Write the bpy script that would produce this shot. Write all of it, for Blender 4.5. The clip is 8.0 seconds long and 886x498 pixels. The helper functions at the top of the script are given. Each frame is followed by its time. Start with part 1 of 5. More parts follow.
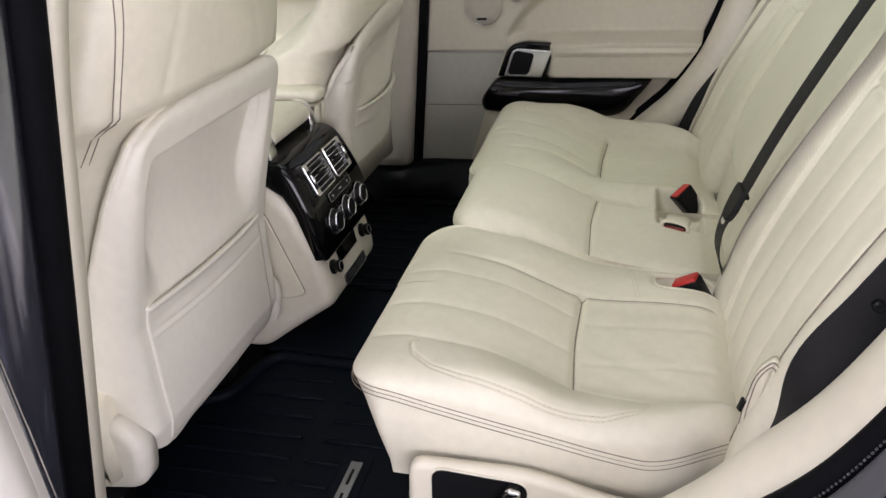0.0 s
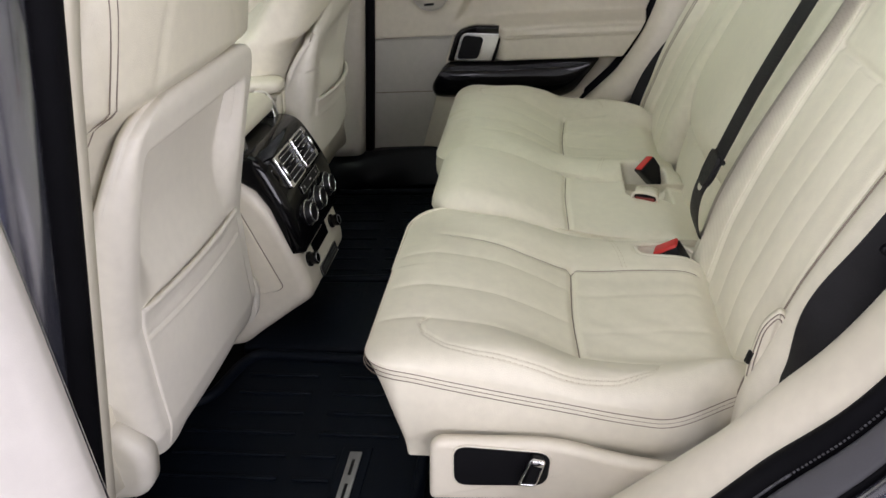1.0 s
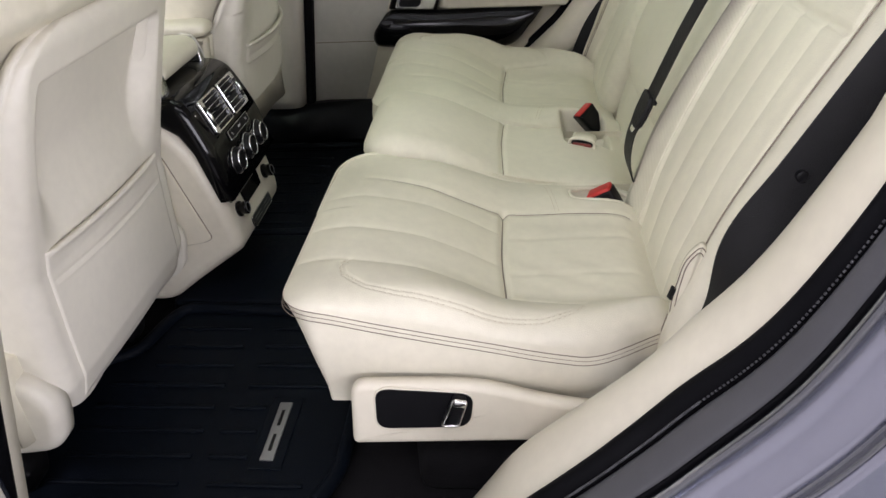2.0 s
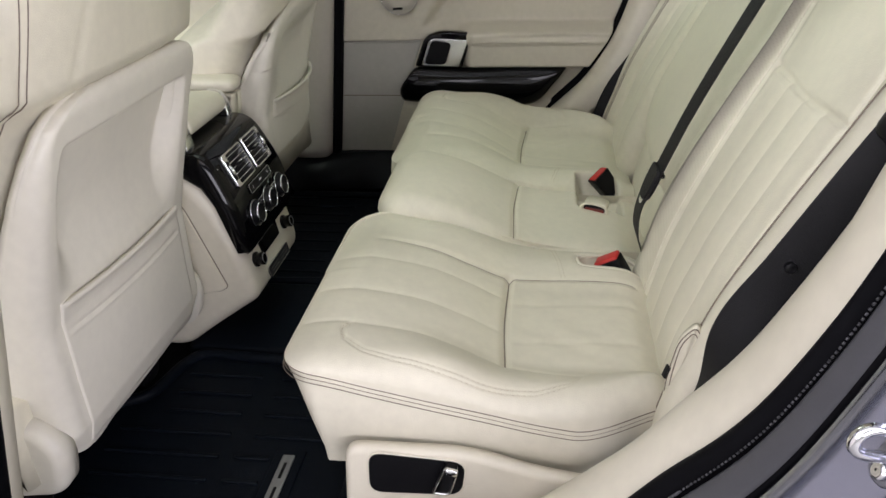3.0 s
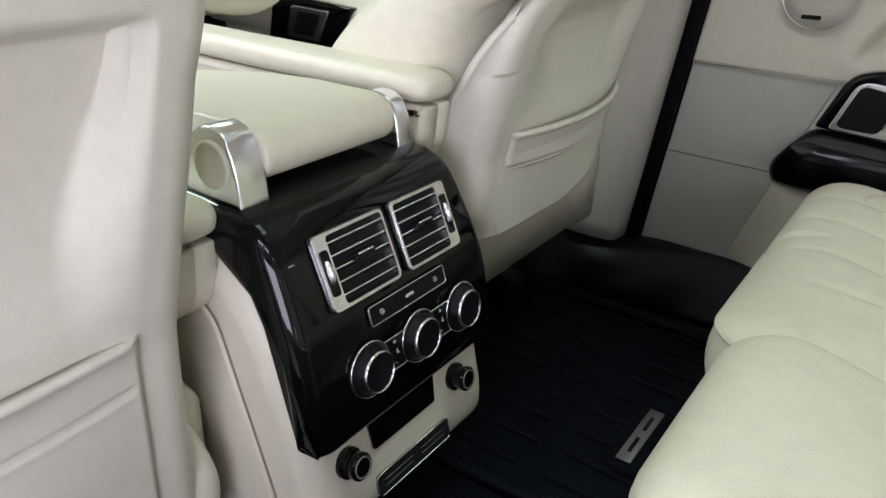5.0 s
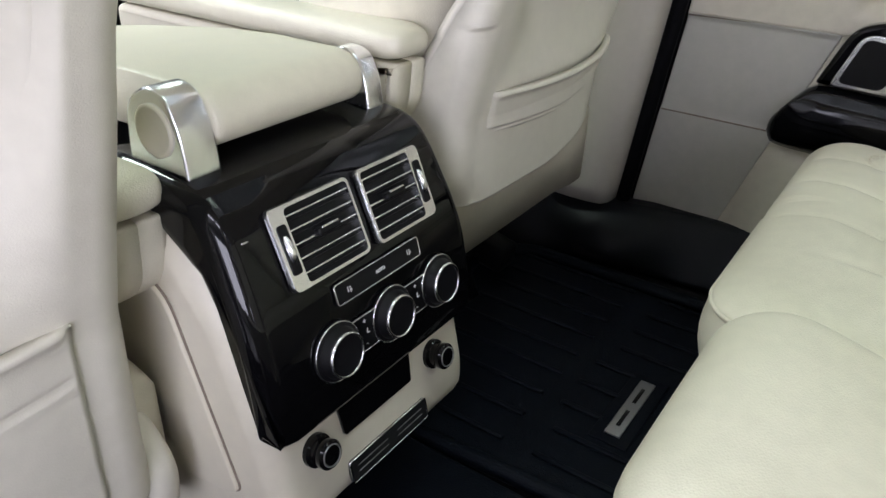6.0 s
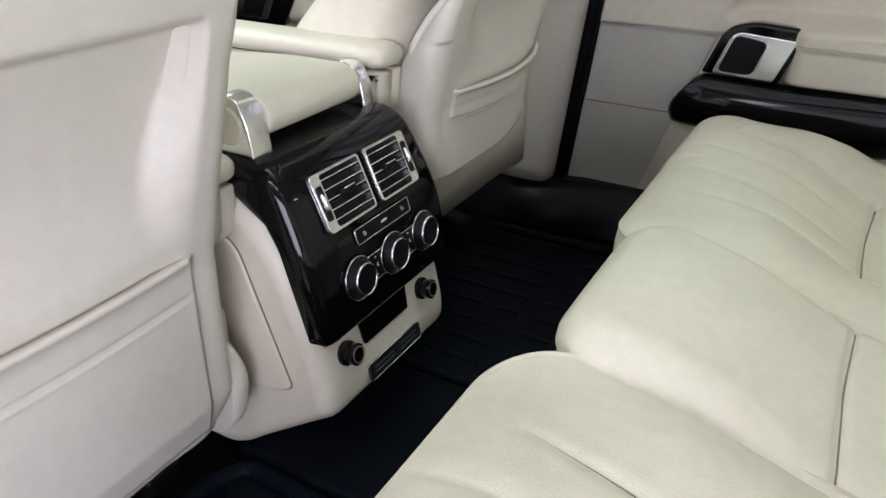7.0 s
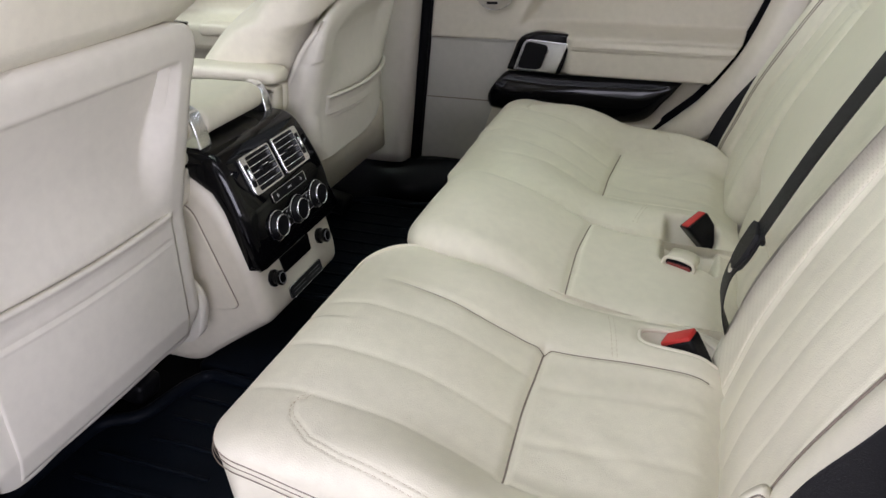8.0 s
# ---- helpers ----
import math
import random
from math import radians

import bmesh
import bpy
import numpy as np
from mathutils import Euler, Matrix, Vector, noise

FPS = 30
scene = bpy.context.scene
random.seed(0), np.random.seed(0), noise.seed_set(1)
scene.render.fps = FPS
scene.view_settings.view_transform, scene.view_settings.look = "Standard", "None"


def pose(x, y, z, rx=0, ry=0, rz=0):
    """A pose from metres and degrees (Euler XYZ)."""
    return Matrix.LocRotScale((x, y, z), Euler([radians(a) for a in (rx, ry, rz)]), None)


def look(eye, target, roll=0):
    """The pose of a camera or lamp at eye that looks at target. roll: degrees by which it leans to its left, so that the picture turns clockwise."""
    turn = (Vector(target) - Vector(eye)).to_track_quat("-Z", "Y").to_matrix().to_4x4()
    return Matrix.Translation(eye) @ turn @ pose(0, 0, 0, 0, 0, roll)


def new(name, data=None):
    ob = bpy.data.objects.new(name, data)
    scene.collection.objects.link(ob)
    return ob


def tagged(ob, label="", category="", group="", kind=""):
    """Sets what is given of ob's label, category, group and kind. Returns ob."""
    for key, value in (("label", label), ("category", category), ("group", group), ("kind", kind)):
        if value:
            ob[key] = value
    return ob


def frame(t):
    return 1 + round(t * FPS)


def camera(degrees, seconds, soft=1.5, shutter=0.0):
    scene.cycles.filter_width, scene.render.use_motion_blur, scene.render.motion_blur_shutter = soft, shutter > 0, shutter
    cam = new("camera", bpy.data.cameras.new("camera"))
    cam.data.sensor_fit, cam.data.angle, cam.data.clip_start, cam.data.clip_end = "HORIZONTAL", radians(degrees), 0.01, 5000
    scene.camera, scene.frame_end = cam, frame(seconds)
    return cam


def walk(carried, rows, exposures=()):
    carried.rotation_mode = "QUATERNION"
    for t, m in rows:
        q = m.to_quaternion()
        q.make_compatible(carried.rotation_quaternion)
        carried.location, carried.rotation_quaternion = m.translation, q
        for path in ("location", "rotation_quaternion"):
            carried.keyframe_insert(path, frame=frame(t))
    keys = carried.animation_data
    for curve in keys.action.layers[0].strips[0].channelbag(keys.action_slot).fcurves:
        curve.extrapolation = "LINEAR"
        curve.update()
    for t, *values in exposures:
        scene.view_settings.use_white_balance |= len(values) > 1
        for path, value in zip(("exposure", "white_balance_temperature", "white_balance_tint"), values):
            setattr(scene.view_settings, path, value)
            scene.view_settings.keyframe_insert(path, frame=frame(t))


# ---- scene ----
cam = camera(61.6, 8.0)
PATH = [
    (0, (0.122, -1.254, 0.879), (-0.351, 0.459, -0.038), -3.7),
    (0.5, (0.06, -1.277, 0.89), (-0.33, 0.456, -0.029), -5.3),
    (1, (0.024, -1.281, 0.871), (-0.25, 0.46, -0.076), -4.4),
    (1.5, (0.036, -1.273, 0.824), (-0.154, 0.432, -0.205), -3.6),
    (1.7, (0.053, -1.27, 0.824), (-0.111, 0.431, -0.215), -3.3),
    (2.8, (0.092, -1.268, 0.845), (-0.149, 0.472, -0.11), -3.0),
    (3, (0.109, -1.265, 0.864), (-0.148, 0.484, -0.071), -2.3),
    (3.5, (0.204, -1.177, 0.877), (-0.198, 0.576, 0.001), -0.2),
    (4, (0.176, -0.939, 0.828), (-0.509, 0.755, 0.014), 1.8),
    (4.5, (0.051, -0.691, 0.726), (-0.895, 0.882, -0.068), 1.8),
    (5, (-0.077, -0.459, 0.653), (-1.095, 1.027, -0.216), 2.4),
    (5.2, (-0.096, -0.415, 0.627), (-1.12, 1.061, -0.253), 2.2),
    (6.3, (-0.085, -0.408, 0.644), (-1.041, 1.052, -0.333), 2.0),
    (6.5, (-0.068, -0.445, 0.647), (-1.026, 1.027, -0.31), 1.1),
    (7, (0.007, -0.629, 0.698), (-0.86, 0.908, -0.243), 0.4),
    (7.5, (0.119, -0.858, 0.766), (-0.59, 0.776, -0.144), -0.4),
    (8, (0.197, -1.004, 0.813), (-0.388, 0.665, -0.119), -1.1),
]
walk(cam, [(t, look(eye, target, roll)) for t, eye, target, roll in PATH],
     [(0, -0.16, 6500, 11), (0.75, -0.31, 6480, 10), (1.5, -0.15, 6470, 9), (3.0, -0.30, 6490, 8), (3.5, -0.29, 6420, 7), (4.0, -0.42, 6300, 7), (4.5, -0.28, 6150, 9), (5.0, 0.12, 6100, 8), (6.5, 0.25, 6050, 11), (7.0, 0.15, 6080, 12), (7.5, 0.0, 6130, 13), (8.0, -0.14, 6200, 12)])

# ---- light ----
world = bpy.data.worlds.new("showroom_air")
world.use_nodes = True
world.node_tree.nodes["Background"].inputs[0].default_value = (0.9, 0.93, 1.0, 1)
world.node_tree.nodes["Background"].inputs[1].default_value = 0.22
scene.world = world
scene.view_settings.exposure = 0.0


def area_lamp(name, at, target, size, power, colour):
    data = bpy.data.lights.new(name, "AREA")
    data.shape, data.size, data.size_y = "RECTANGLE", size[0], size[1]
    data.energy, data.color = power, colour
    ob = new(name, data)
    ob.matrix_world = look(at, target)
    return ob


COOL, WARM = (0.99, 0.94, 1.05), (0.88, 1.0, 0.85)
for lx, ly, power in [(-2.6, -2.6, 110), (0.2, -2.6, 42), (2.8, -2.6, 36), (-2.6, 2.4, 34), (0.2, 2.4, 12), (2.8, 2.4, 24), (-3.3, 0.0, 95), (-0.6, 0.0, 14)]:
    area_lamp("ceiling_lamp", (lx, ly, 2.9), (lx, ly, 0), (2.2, 0.5), power, COOL if ly < -1 else WARM)
# two added fill lamps on the open-door side; the room has no window there
area_lamp("side_fill_lamp", (2.55, -3.85, 0.97), (-0.45, -0.4, 0.4), (3.4, 1.6), 185, COOL)
area_lamp("side_fill_lamp", (-2.2, -4.4, 1.8), (0.3, -0.4, 0.5), (3.6, 2.0), 120, COOL)


# ---- materials ----
def material(name, colour, rough=0.5, metal=0.0, grain=0.0, grain_scale=600.0, mottle=0.06, mottle_scale=6.0,
             coat=0.0, spec=0.5, cells=False, streak=None, spread=0.06, sheen=0.0, relief=0.0, relief_scale=14.0):
    m = bpy.data.materials.new(name)
    m.use_nodes = True
    nt = m.node_tree
    bsdf = nt.nodes["Principled BSDF"]
    link = nt.links.new
    bsdf.inputs["Metallic"].default_value = metal
    bsdf.inputs["Coat Weight"].default_value = coat
    bsdf.inputs["Coat Roughness"].default_value = 0.04
    bsdf.inputs["Specular IOR Level"].default_value = spec
    bsdf.inputs["Sheen Weight"].default_value = sheen
    co = nt.nodes.new("ShaderNodeTexCoord")
    big = nt.nodes.new("ShaderNodeTexNoise")
    big.inputs["Scale"].default_value, big.inputs["Detail"].default_value = mottle_scale, 5
    link(co.outputs["Object"], big.inputs["Vector"])
    small = nt.nodes.new("ShaderNodeTexNoise")
    small.inputs["Scale"].default_value, small.inputs["Detail"].default_value = mottle_scale * 11, 3
    if streak:
        mp = nt.nodes.new("ShaderNodeMapping")
        mp.inputs["Scale"].default_value = streak
        link(co.outputs["Object"], mp.inputs["Vector"])
        link(mp.outputs[0], small.inputs["Vector"])
    else:
        link(co.outputs["Object"], small.inputs["Vector"])
    add = nt.nodes.new("ShaderNodeMath")
    add.operation = "ADD"
    link(big.outputs[0], add.inputs[0])
    link(small.outputs[0], add.inputs[1])
    ramp = nt.nodes.new("ShaderNodeMapRange")
    ramp.inputs[1].default_value, ramp.inputs[2].default_value = 0.7, 1.3
    ramp.inputs[3].default_value, ramp.inputs[4].default_value = 1 - mottle, 1 + mottle
    link(add.outputs[0], ramp.inputs[0])
    mul = nt.nodes.new("ShaderNodeVectorMath")
    mul.operation = "SCALE"
    mul.inputs[0].default_value = colour
    link(ramp.outputs[0], mul.inputs["Scale"])
    link(mul.outputs[0], bsdf.inputs["Base Color"])
    rr = nt.nodes.new("ShaderNodeMapRange")
    rr.inputs[1].default_value, rr.inputs[2].default_value = 0.3, 0.7
    rr.inputs[3].default_value, rr.inputs[4].default_value = max(rough - spread, 0.02), min(rough + spread, 1.0)
    link(small.outputs[0], rr.inputs[0])
    link(rr.outputs[0], bsdf.inputs["Roughness"])
    height = None
    if grain > 0:
        if cells:
            tex = nt.nodes.new("ShaderNodeTexVoronoi")
            tex.inputs["Scale"].default_value = grain_scale
        else:
            tex = nt.nodes.new("ShaderNodeTexNoise")
            tex.inputs["Scale"].default_value, tex.inputs["Detail"].default_value = grain_scale, 4
        link(co.outputs["Object"], tex.inputs["Vector"])
        b = nt.nodes.new("ShaderNodeBump")
        b.inputs["Strength"].default_value, b.inputs["Distance"].default_value = grain, 0.001
        link(tex.outputs[0], b.inputs["Height"])
        height = b
    if relief > 0:
        soft = nt.nodes.new("ShaderNodeTexNoise")
        soft.inputs["Scale"].default_value, soft.inputs["Detail"].default_value = relief_scale, 2
        link(co.outputs["Object"], soft.inputs["Vector"])
        b = nt.nodes.new("ShaderNodeBump")
        b.inputs["Strength"].default_value, b.inputs["Distance"].default_value = relief, 0.01
        link(soft.outputs[0], b.inputs["Height"])
        if height:
            link(height.outputs[0], b.inputs["Normal"])
        height = b
    if height:
        link(height.outputs[0], bsdf.inputs["Normal"])
    return m


def perforate(m, scale=330.0):
    """Rows of fine punched holes in a leather."""
    nt = m.node_tree
    bsdf = nt.nodes["Principled BSDF"]
    co = nt.nodes.new("ShaderNodeTexCoord")
    vor = nt.nodes.new("ShaderNodeTexVoronoi")
    vor.inputs["Scale"].default_value, vor.inputs["Randomness"].default_value = scale, 0.0
    nt.links.new(co.outputs["Object"], vor.inputs["Vector"])
    hole = nt.nodes.new("ShaderNodeMapRange")
    hole.inputs[1].default_value, hole.inputs[2].default_value = 0.16, 0.34
    nt.links.new(vor.outputs["Distance"], hole.inputs[0])
    mix = nt.nodes.new("ShaderNodeMix")
    mix.data_type = "RGBA"
    old = bsdf.inputs["Base Color"].links[0].from_socket
    mix.inputs[6].default_value = (0.52, 0.47, 0.36, 1)
    nt.links.new(hole.outputs[0], mix.inputs[0])
    nt.links.new(old, mix.inputs[7])
    nt.links.new(mix.outputs[2], bsdf.inputs["Base Color"])
    return m


LEATHER = material("cream_leather", (0.655, 0.620, 0.502), 0.42, grain=0.22, grain_scale=700, cells=True, mottle=0.05, relief=0.10, relief_scale=18)
PERFORATED = perforate(material("perforated_leather", (0.655, 0.620, 0.502), 0.46, grain=0.22, grain_scale=700, cells=True, mottle=0.05))
SHELL = material("seat_shell_vinyl", (0.66, 0.63, 0.545), 0.45, grain=0.18, grain_scale=900, mottle=0.04, relief=0.05)
THREAD = material("dark_thread", (0.20, 0.165, 0.13), 0.8, mottle=0.2, mottle_scale=200)
PALE_THREAD = material("pale_thread", (0.48, 0.41, 0.30), 0.8, mottle=0.2, mottle_scale=200)
PLASTIC = material("cream_plastic", (0.665, 0.622, 0.510), 0.40, grain=0.12, grain_scale=1100, mottle=0.04)
PALE_LINING = material("pale_door_lining", (0.70, 0.665, 0.62), 0.45, grain=0.12, grain_scale=1100, mottle=0.04)
PUNCHED = material("punched_holes", (0.47, 0.43, 0.34), 0.8, mottle=0.1, mottle_scale=80)
# cream leather darkened for the weaker light on the far rear door
SHADED_LEATHER = material("shaded_door_leather", (0.585, 0.55, 0.45), 0.48, grain=0.2, grain_scale=700, cells=True, mottle=0.05, relief=0.06, relief_scale=18)
GREIGE = material("greige_door_trim", (0.43, 0.42, 0.37), 0.6, grain=0.2, grain_scale=1000, mottle=0.05)
WEAVE = material("pillar_fabric", (0.49, 0.465, 0.40), 0.8, grain=0.3, grain_scale=1500, mottle=0.04)
GLOSS = material("black_gloss_veneer", (0.003, 0.003, 0.0035), 0.03, spec=0.27, mottle=0.3, mottle_scale=10, streak=(2, 60, 60), spread=0.02)
EBONY = material("dark_ebony_veneer", (0.0035, 0.0035, 0.004), 0.06, spec=0.32, mottle=0.6, mottle_scale=12, streak=(3, 60, 90), spread=0.03)
BLACK = material("black_plastic", (0.006, 0.006, 0.007), 0.38, grain=0.1, grain_scale=1400, mottle=0.1, spec=0.16)
SOFT_BLACK = material("soft_black_rubber_seal", (0.004, 0.004, 0.005), 0.6, grain=0.25, grain_scale=900, mottle=0.2, mottle_scale=20, spec=0.05)
FLOCK = material("flocked_seal", (0.05, 0.05, 0.055), 0.85, grain=0.7, grain_scale=500, mottle=0.8, mottle_scale=60)
MAT_RUBBER = material("black_mat_rubber", (0.0030, 0.0048, 0.0085), 0.5, grain=0.4, grain_scale=500, cells=True, mottle=0.2, mottle_scale=9, spec=0.10)
CARPET = material("black_carpet", (0.0042, 0.004, 0.0048), 0.95, grain=1.0, grain_scale=420, mottle=0.5, mottle_scale=40, spec=0.22)
SILVER = material("satin_silver", (0.86, 0.87, 0.89), 0.23, metal=1.0, mottle=0.01, mottle_scale=40, spread=0.012)
CHROME = material("chrome", (0.85, 0.85, 0.86), 0.10, metal=1.0, mottle=0.01, mottle_scale=60, spread=0.01)
PEWTER = material("dull_metal_badge", (0.29, 0.29, 0.29), 0.35, metal=0.6, grain=0.08, grain_scale=900, mottle=0.08, mottle_scale=30)
DARK_STEEL = material("dark_brushed_steel", (0.045, 0.046, 0.048), 0.35, metal=0.7, grain=0.08, grain_scale=900, mottle=0.08, mottle_scale=30)
WEBBING = material("belt_webbing", (0.011, 0.011, 0.012), 0.55, spec=0.22, grain=0.6, grain_scale=800, mottle=0.15, mottle_scale=50)
DULL_RED = material("dull_red_plastic", (0.20, 0.03, 0.022), 0.45, mottle=0.1, mottle_scale=30)
RED = material("red_button_plastic", (0.52, 0.030, 0.026), 0.38, mottle=0.06, mottle_scale=30)
PAINT = material("grey_metallic_paint", (0.23, 0.24, 0.31), 0.18, metal=0.85, coat=1.0, grain=0.03, grain_scale=2500, mottle=0.06, mottle_scale=300, relief=0.12, relief_scale=7)
# the body paint as it looks in shadow: darker, matt, neutral grey
FLANGE = material("shaded_body_paint", (0.065, 0.065, 0.072), 0.5, mottle=0.06, mottle_scale=40, spec=0.3)
WHITE_INK = material("white_print", (0.75, 0.75, 0.75), 0.5, mottle=0.03)
MESH_GREY = material("speaker_mesh", (0.50, 0.475, 0.40), 0.5, grain=0.8, grain_scale=900, cells=True, mottle=0.06)
HEADLINER = material("headliner_cloth", (0.68, 0.62, 0.52), 0.9, grain=0.3, grain_scale=1200)
CONCRETE = material("showroom_floor_tile", (0.22, 0.215, 0.21), 0.35, mottle=0.12, mottle_scale=2)
WALL_PAINT = material("white_wall_paint", (0.78, 0.78, 0.77), 0.8, grain=0.1, grain_scale=200, mottle=0.03)


def glass_material():
    m = bpy.data.materials.new("window_glass")
    m.use_nodes = True
    b = m.node_tree.nodes["Principled BSDF"]
    b.inputs["Base Color"].default_value = (0.93, 0.97, 0.95, 1)
    b.inputs["Roughness"].default_value = 0.0
    b.inputs["Transmission Weight"].default_value = 1.0
    b.inputs["IOR"].default_value = 1.45
    return m


GLASS = glass_material()


# ---- mesh helpers ----
def mesh_from(verts, faces, smooth=True):
    me = bpy.data.meshes.new("mesh")
    me.from_pydata([tuple(v) for v in verts], [], faces)
    me.validate()
    bm = bmesh.new()
    bm.from_mesh(me)
    bmesh.ops.recalc_face_normals(bm, faces=bm.faces)
    for f in bm.faces:
        f.smooth = smooth
    bpy.data.meshes.remove(me)
    return bm


def part(name, bm, mat, parent=None, label="", sharp=None):
    """Links a bmesh as one mesh object, under a thing or a part when one is given."""
    me = bpy.data.meshes.new(name)
    if sharp is not None:
        for e in bm.edges:
            if len(e.link_faces) == 2 and e.calc_face_angle(0) > radians(sharp):
                e.smooth = False
    bm.to_mesh(me)
    bm.free()
    me.materials.append(mat)
    ob = new(name, me)
    if parent:
        ob.parent = parent
    if label:
        tagged(ob, label)
    return ob


def thing(name, label, category, group="", kind="", at=(0, 0, 0)):
    ob = new(name)
    ob.empty_display_size = 0.05
    ob.location = at
    return tagged(ob, label, category, group, kind)


def spline(points, n):
    """n points evenly along a smooth curve through the given ones."""
    p = np.array(points, float)
    q = np.vstack([2 * p[0] - p[1], p, 2 * p[-1] - p[-2]])
    out = []
    for i in range(1, len(q) - 2):
        for t in np.linspace(0, 1, 24, endpoint=False):
            a, b, c, d = q[i - 1], q[i], q[i + 1], q[i + 2]
            out.append(0.5 * (2 * b + (c - a) * t + (2 * a - 5 * b + 4 * c - d) * t * t + (3 * b - a - 3 * c + d) * t ** 3))
    out.append(p[-1])
    out = np.array(out)
    return resample(out, n)


def resample(pts, n):
    pts = np.array(pts, float)
    s = np.concatenate([[0], np.cumsum(np.linalg.norm(np.diff(pts, axis=0), axis=1))])
    t = np.linspace(0, s[-1], n)
    return np.stack([np.interp(t, s, pts[:, k]) for k in range(pts.shape[1])], axis=1)


def sstep(a, b, x):
    t = np.clip((np.asarray(x, float) - a) / (b - a), 0, 1)
    return t * t * (3 - 2 * t)


def grid_faces(nu, nv, start=0, wrap_u=False, wrap_v=False):
    f = []
    for i in range(nu if wrap_u else nu - 1):
        for j in range(nv if wrap_v else nv - 1):
            a, b = i, (i + 1) % nu
            c, d = j, (j + 1) % nv
            f.append((start + a * nv + c, start + b * nv + c, start + b * nv + d, start + a * nv + d))
    return f


def slab(front, back):
    """A closed sheet between two equal grids of points (nu, nv, 3)."""
    nu, nv = front.shape[:2]
    v = np.concatenate([front.reshape(-1, 3), back.reshape(-1, 3)])
    n = nu * nv
    f = grid_faces(nu, nv) + [tuple(reversed(q)) for q in grid_faces(nu, nv, n)]
    rim = [(i, 0) for i in range(nu)] + [(nu - 1, j) for j in range(1, nv)] + [(i, nv - 1) for i in range(nu - 2, -1, -1)] + [(0, j) for j in range(nv - 2, 0, -1)]
    for k in range(len(rim)):
        a, b = rim[k], rim[(k + 1) % len(rim)]
        ia, ib = a[0] * nv + a[1], b[0] * nv + b[1]
        f.append((ia, ia + n, ib + n, ib))
    return mesh_from(v, f)


def tube(points, radius, sides=8, closed=False, flat=1.0):
    """A round cord along points."""
    p = np.array(points, float)
    n = len(p)
    r = np.full(n, radius) if np.isscalar(radius) else np.array(radius)
    verts, up = [], None
    for i in range(n):
        a, b = (p[i - 1], p[(i + 1) % n]) if closed else (p[max(i - 1, 0)], p[min(i + 1, n - 1)])
        t = (b - a) / (np.linalg.norm(b - a) + 1e-12)
        if up is None:
            up = np.cross(t, (0.31, 0.2, 0.93)) if abs(t[2]) < 0.95 else np.cross(t, (1, 0, 0))
        up = up - t * np.dot(up, t)
        up /= np.linalg.norm(up) + 1e-12
        w = np.cross(t, up)
        for k in range(sides):
            q = 2 * math.pi * k / sides
            verts.append(p[i] + r[i] * (math.cos(q) * up * flat + math.sin(q) * w))
    f = grid_faces(n, sides, 0, closed, True)
    if not closed:
        f += [tuple(range(sides - 1, -1, -1)), tuple(range((n - 1) * sides, n * sides))]
    return mesh_from(verts, f)


def ribbon(points, across, width, thick, sides=6):
    """A flat strap along points; across gives its width's direction at each point."""
    p, a = np.array(points, float), np.array(across, float)
    if a.ndim == 1:
        a = np.tile(a, (len(p), 1))
    sec = [(-1, -0.6), (-0.94, -1), (0, -1), (0.94, -1), (1, -0.6), (1, 0.6), (0.94, 1), (0, 1), (-0.94, 1), (-1, 0.6)]
    verts = []
    for i in range(len(p)):
        t = p[min(i + 1, len(p) - 1)] - p[max(i - 1, 0)]
        t /= np.linalg.norm(t)
        w = a[i] - t * np.dot(a[i], t)
        w /= np.linalg.norm(w)
        nrm = np.cross(t, w)
        for u, v in sec:
            verts.append(p[i] + w * u * width / 2 + nrm * v * thick / 2)
    n = len(sec)
    f = grid_faces(len(p), n, 0, False, True)
    f += [tuple(range(n - 1, -1, -1)), tuple(range((len(p) - 1) * n, len(p) * n))]
    return mesh_from(verts, f)


def rounded(poly, r, seg=5):
    """A 2D outline with its corners rounded; r is one radius or one for each corner."""
    p = np.array(poly, float)
    rs = [r] * len(p) if np.isscalar(r) else r
    out = []
    for i in range(len(p)):
        a, b, c = p[i - 1], p[i], p[(i + 1) % len(p)]
        da, dc = a - b, c - b
        la, lc = np.linalg.norm(da), np.linalg.norm(dc)
        k = min(rs[i], la * 0.45, lc * 0.45)
        if k <= 1e-6:
            out.append(b)
            continue
        s, e = b + da / la * k, b + dc / lc * k
        for t in np.linspace(0, 1, seg + 1):
            out.append((1 - t) ** 2 * s + 2 * t * (1 - t) * b + t * t * e)
    return np.array(out)


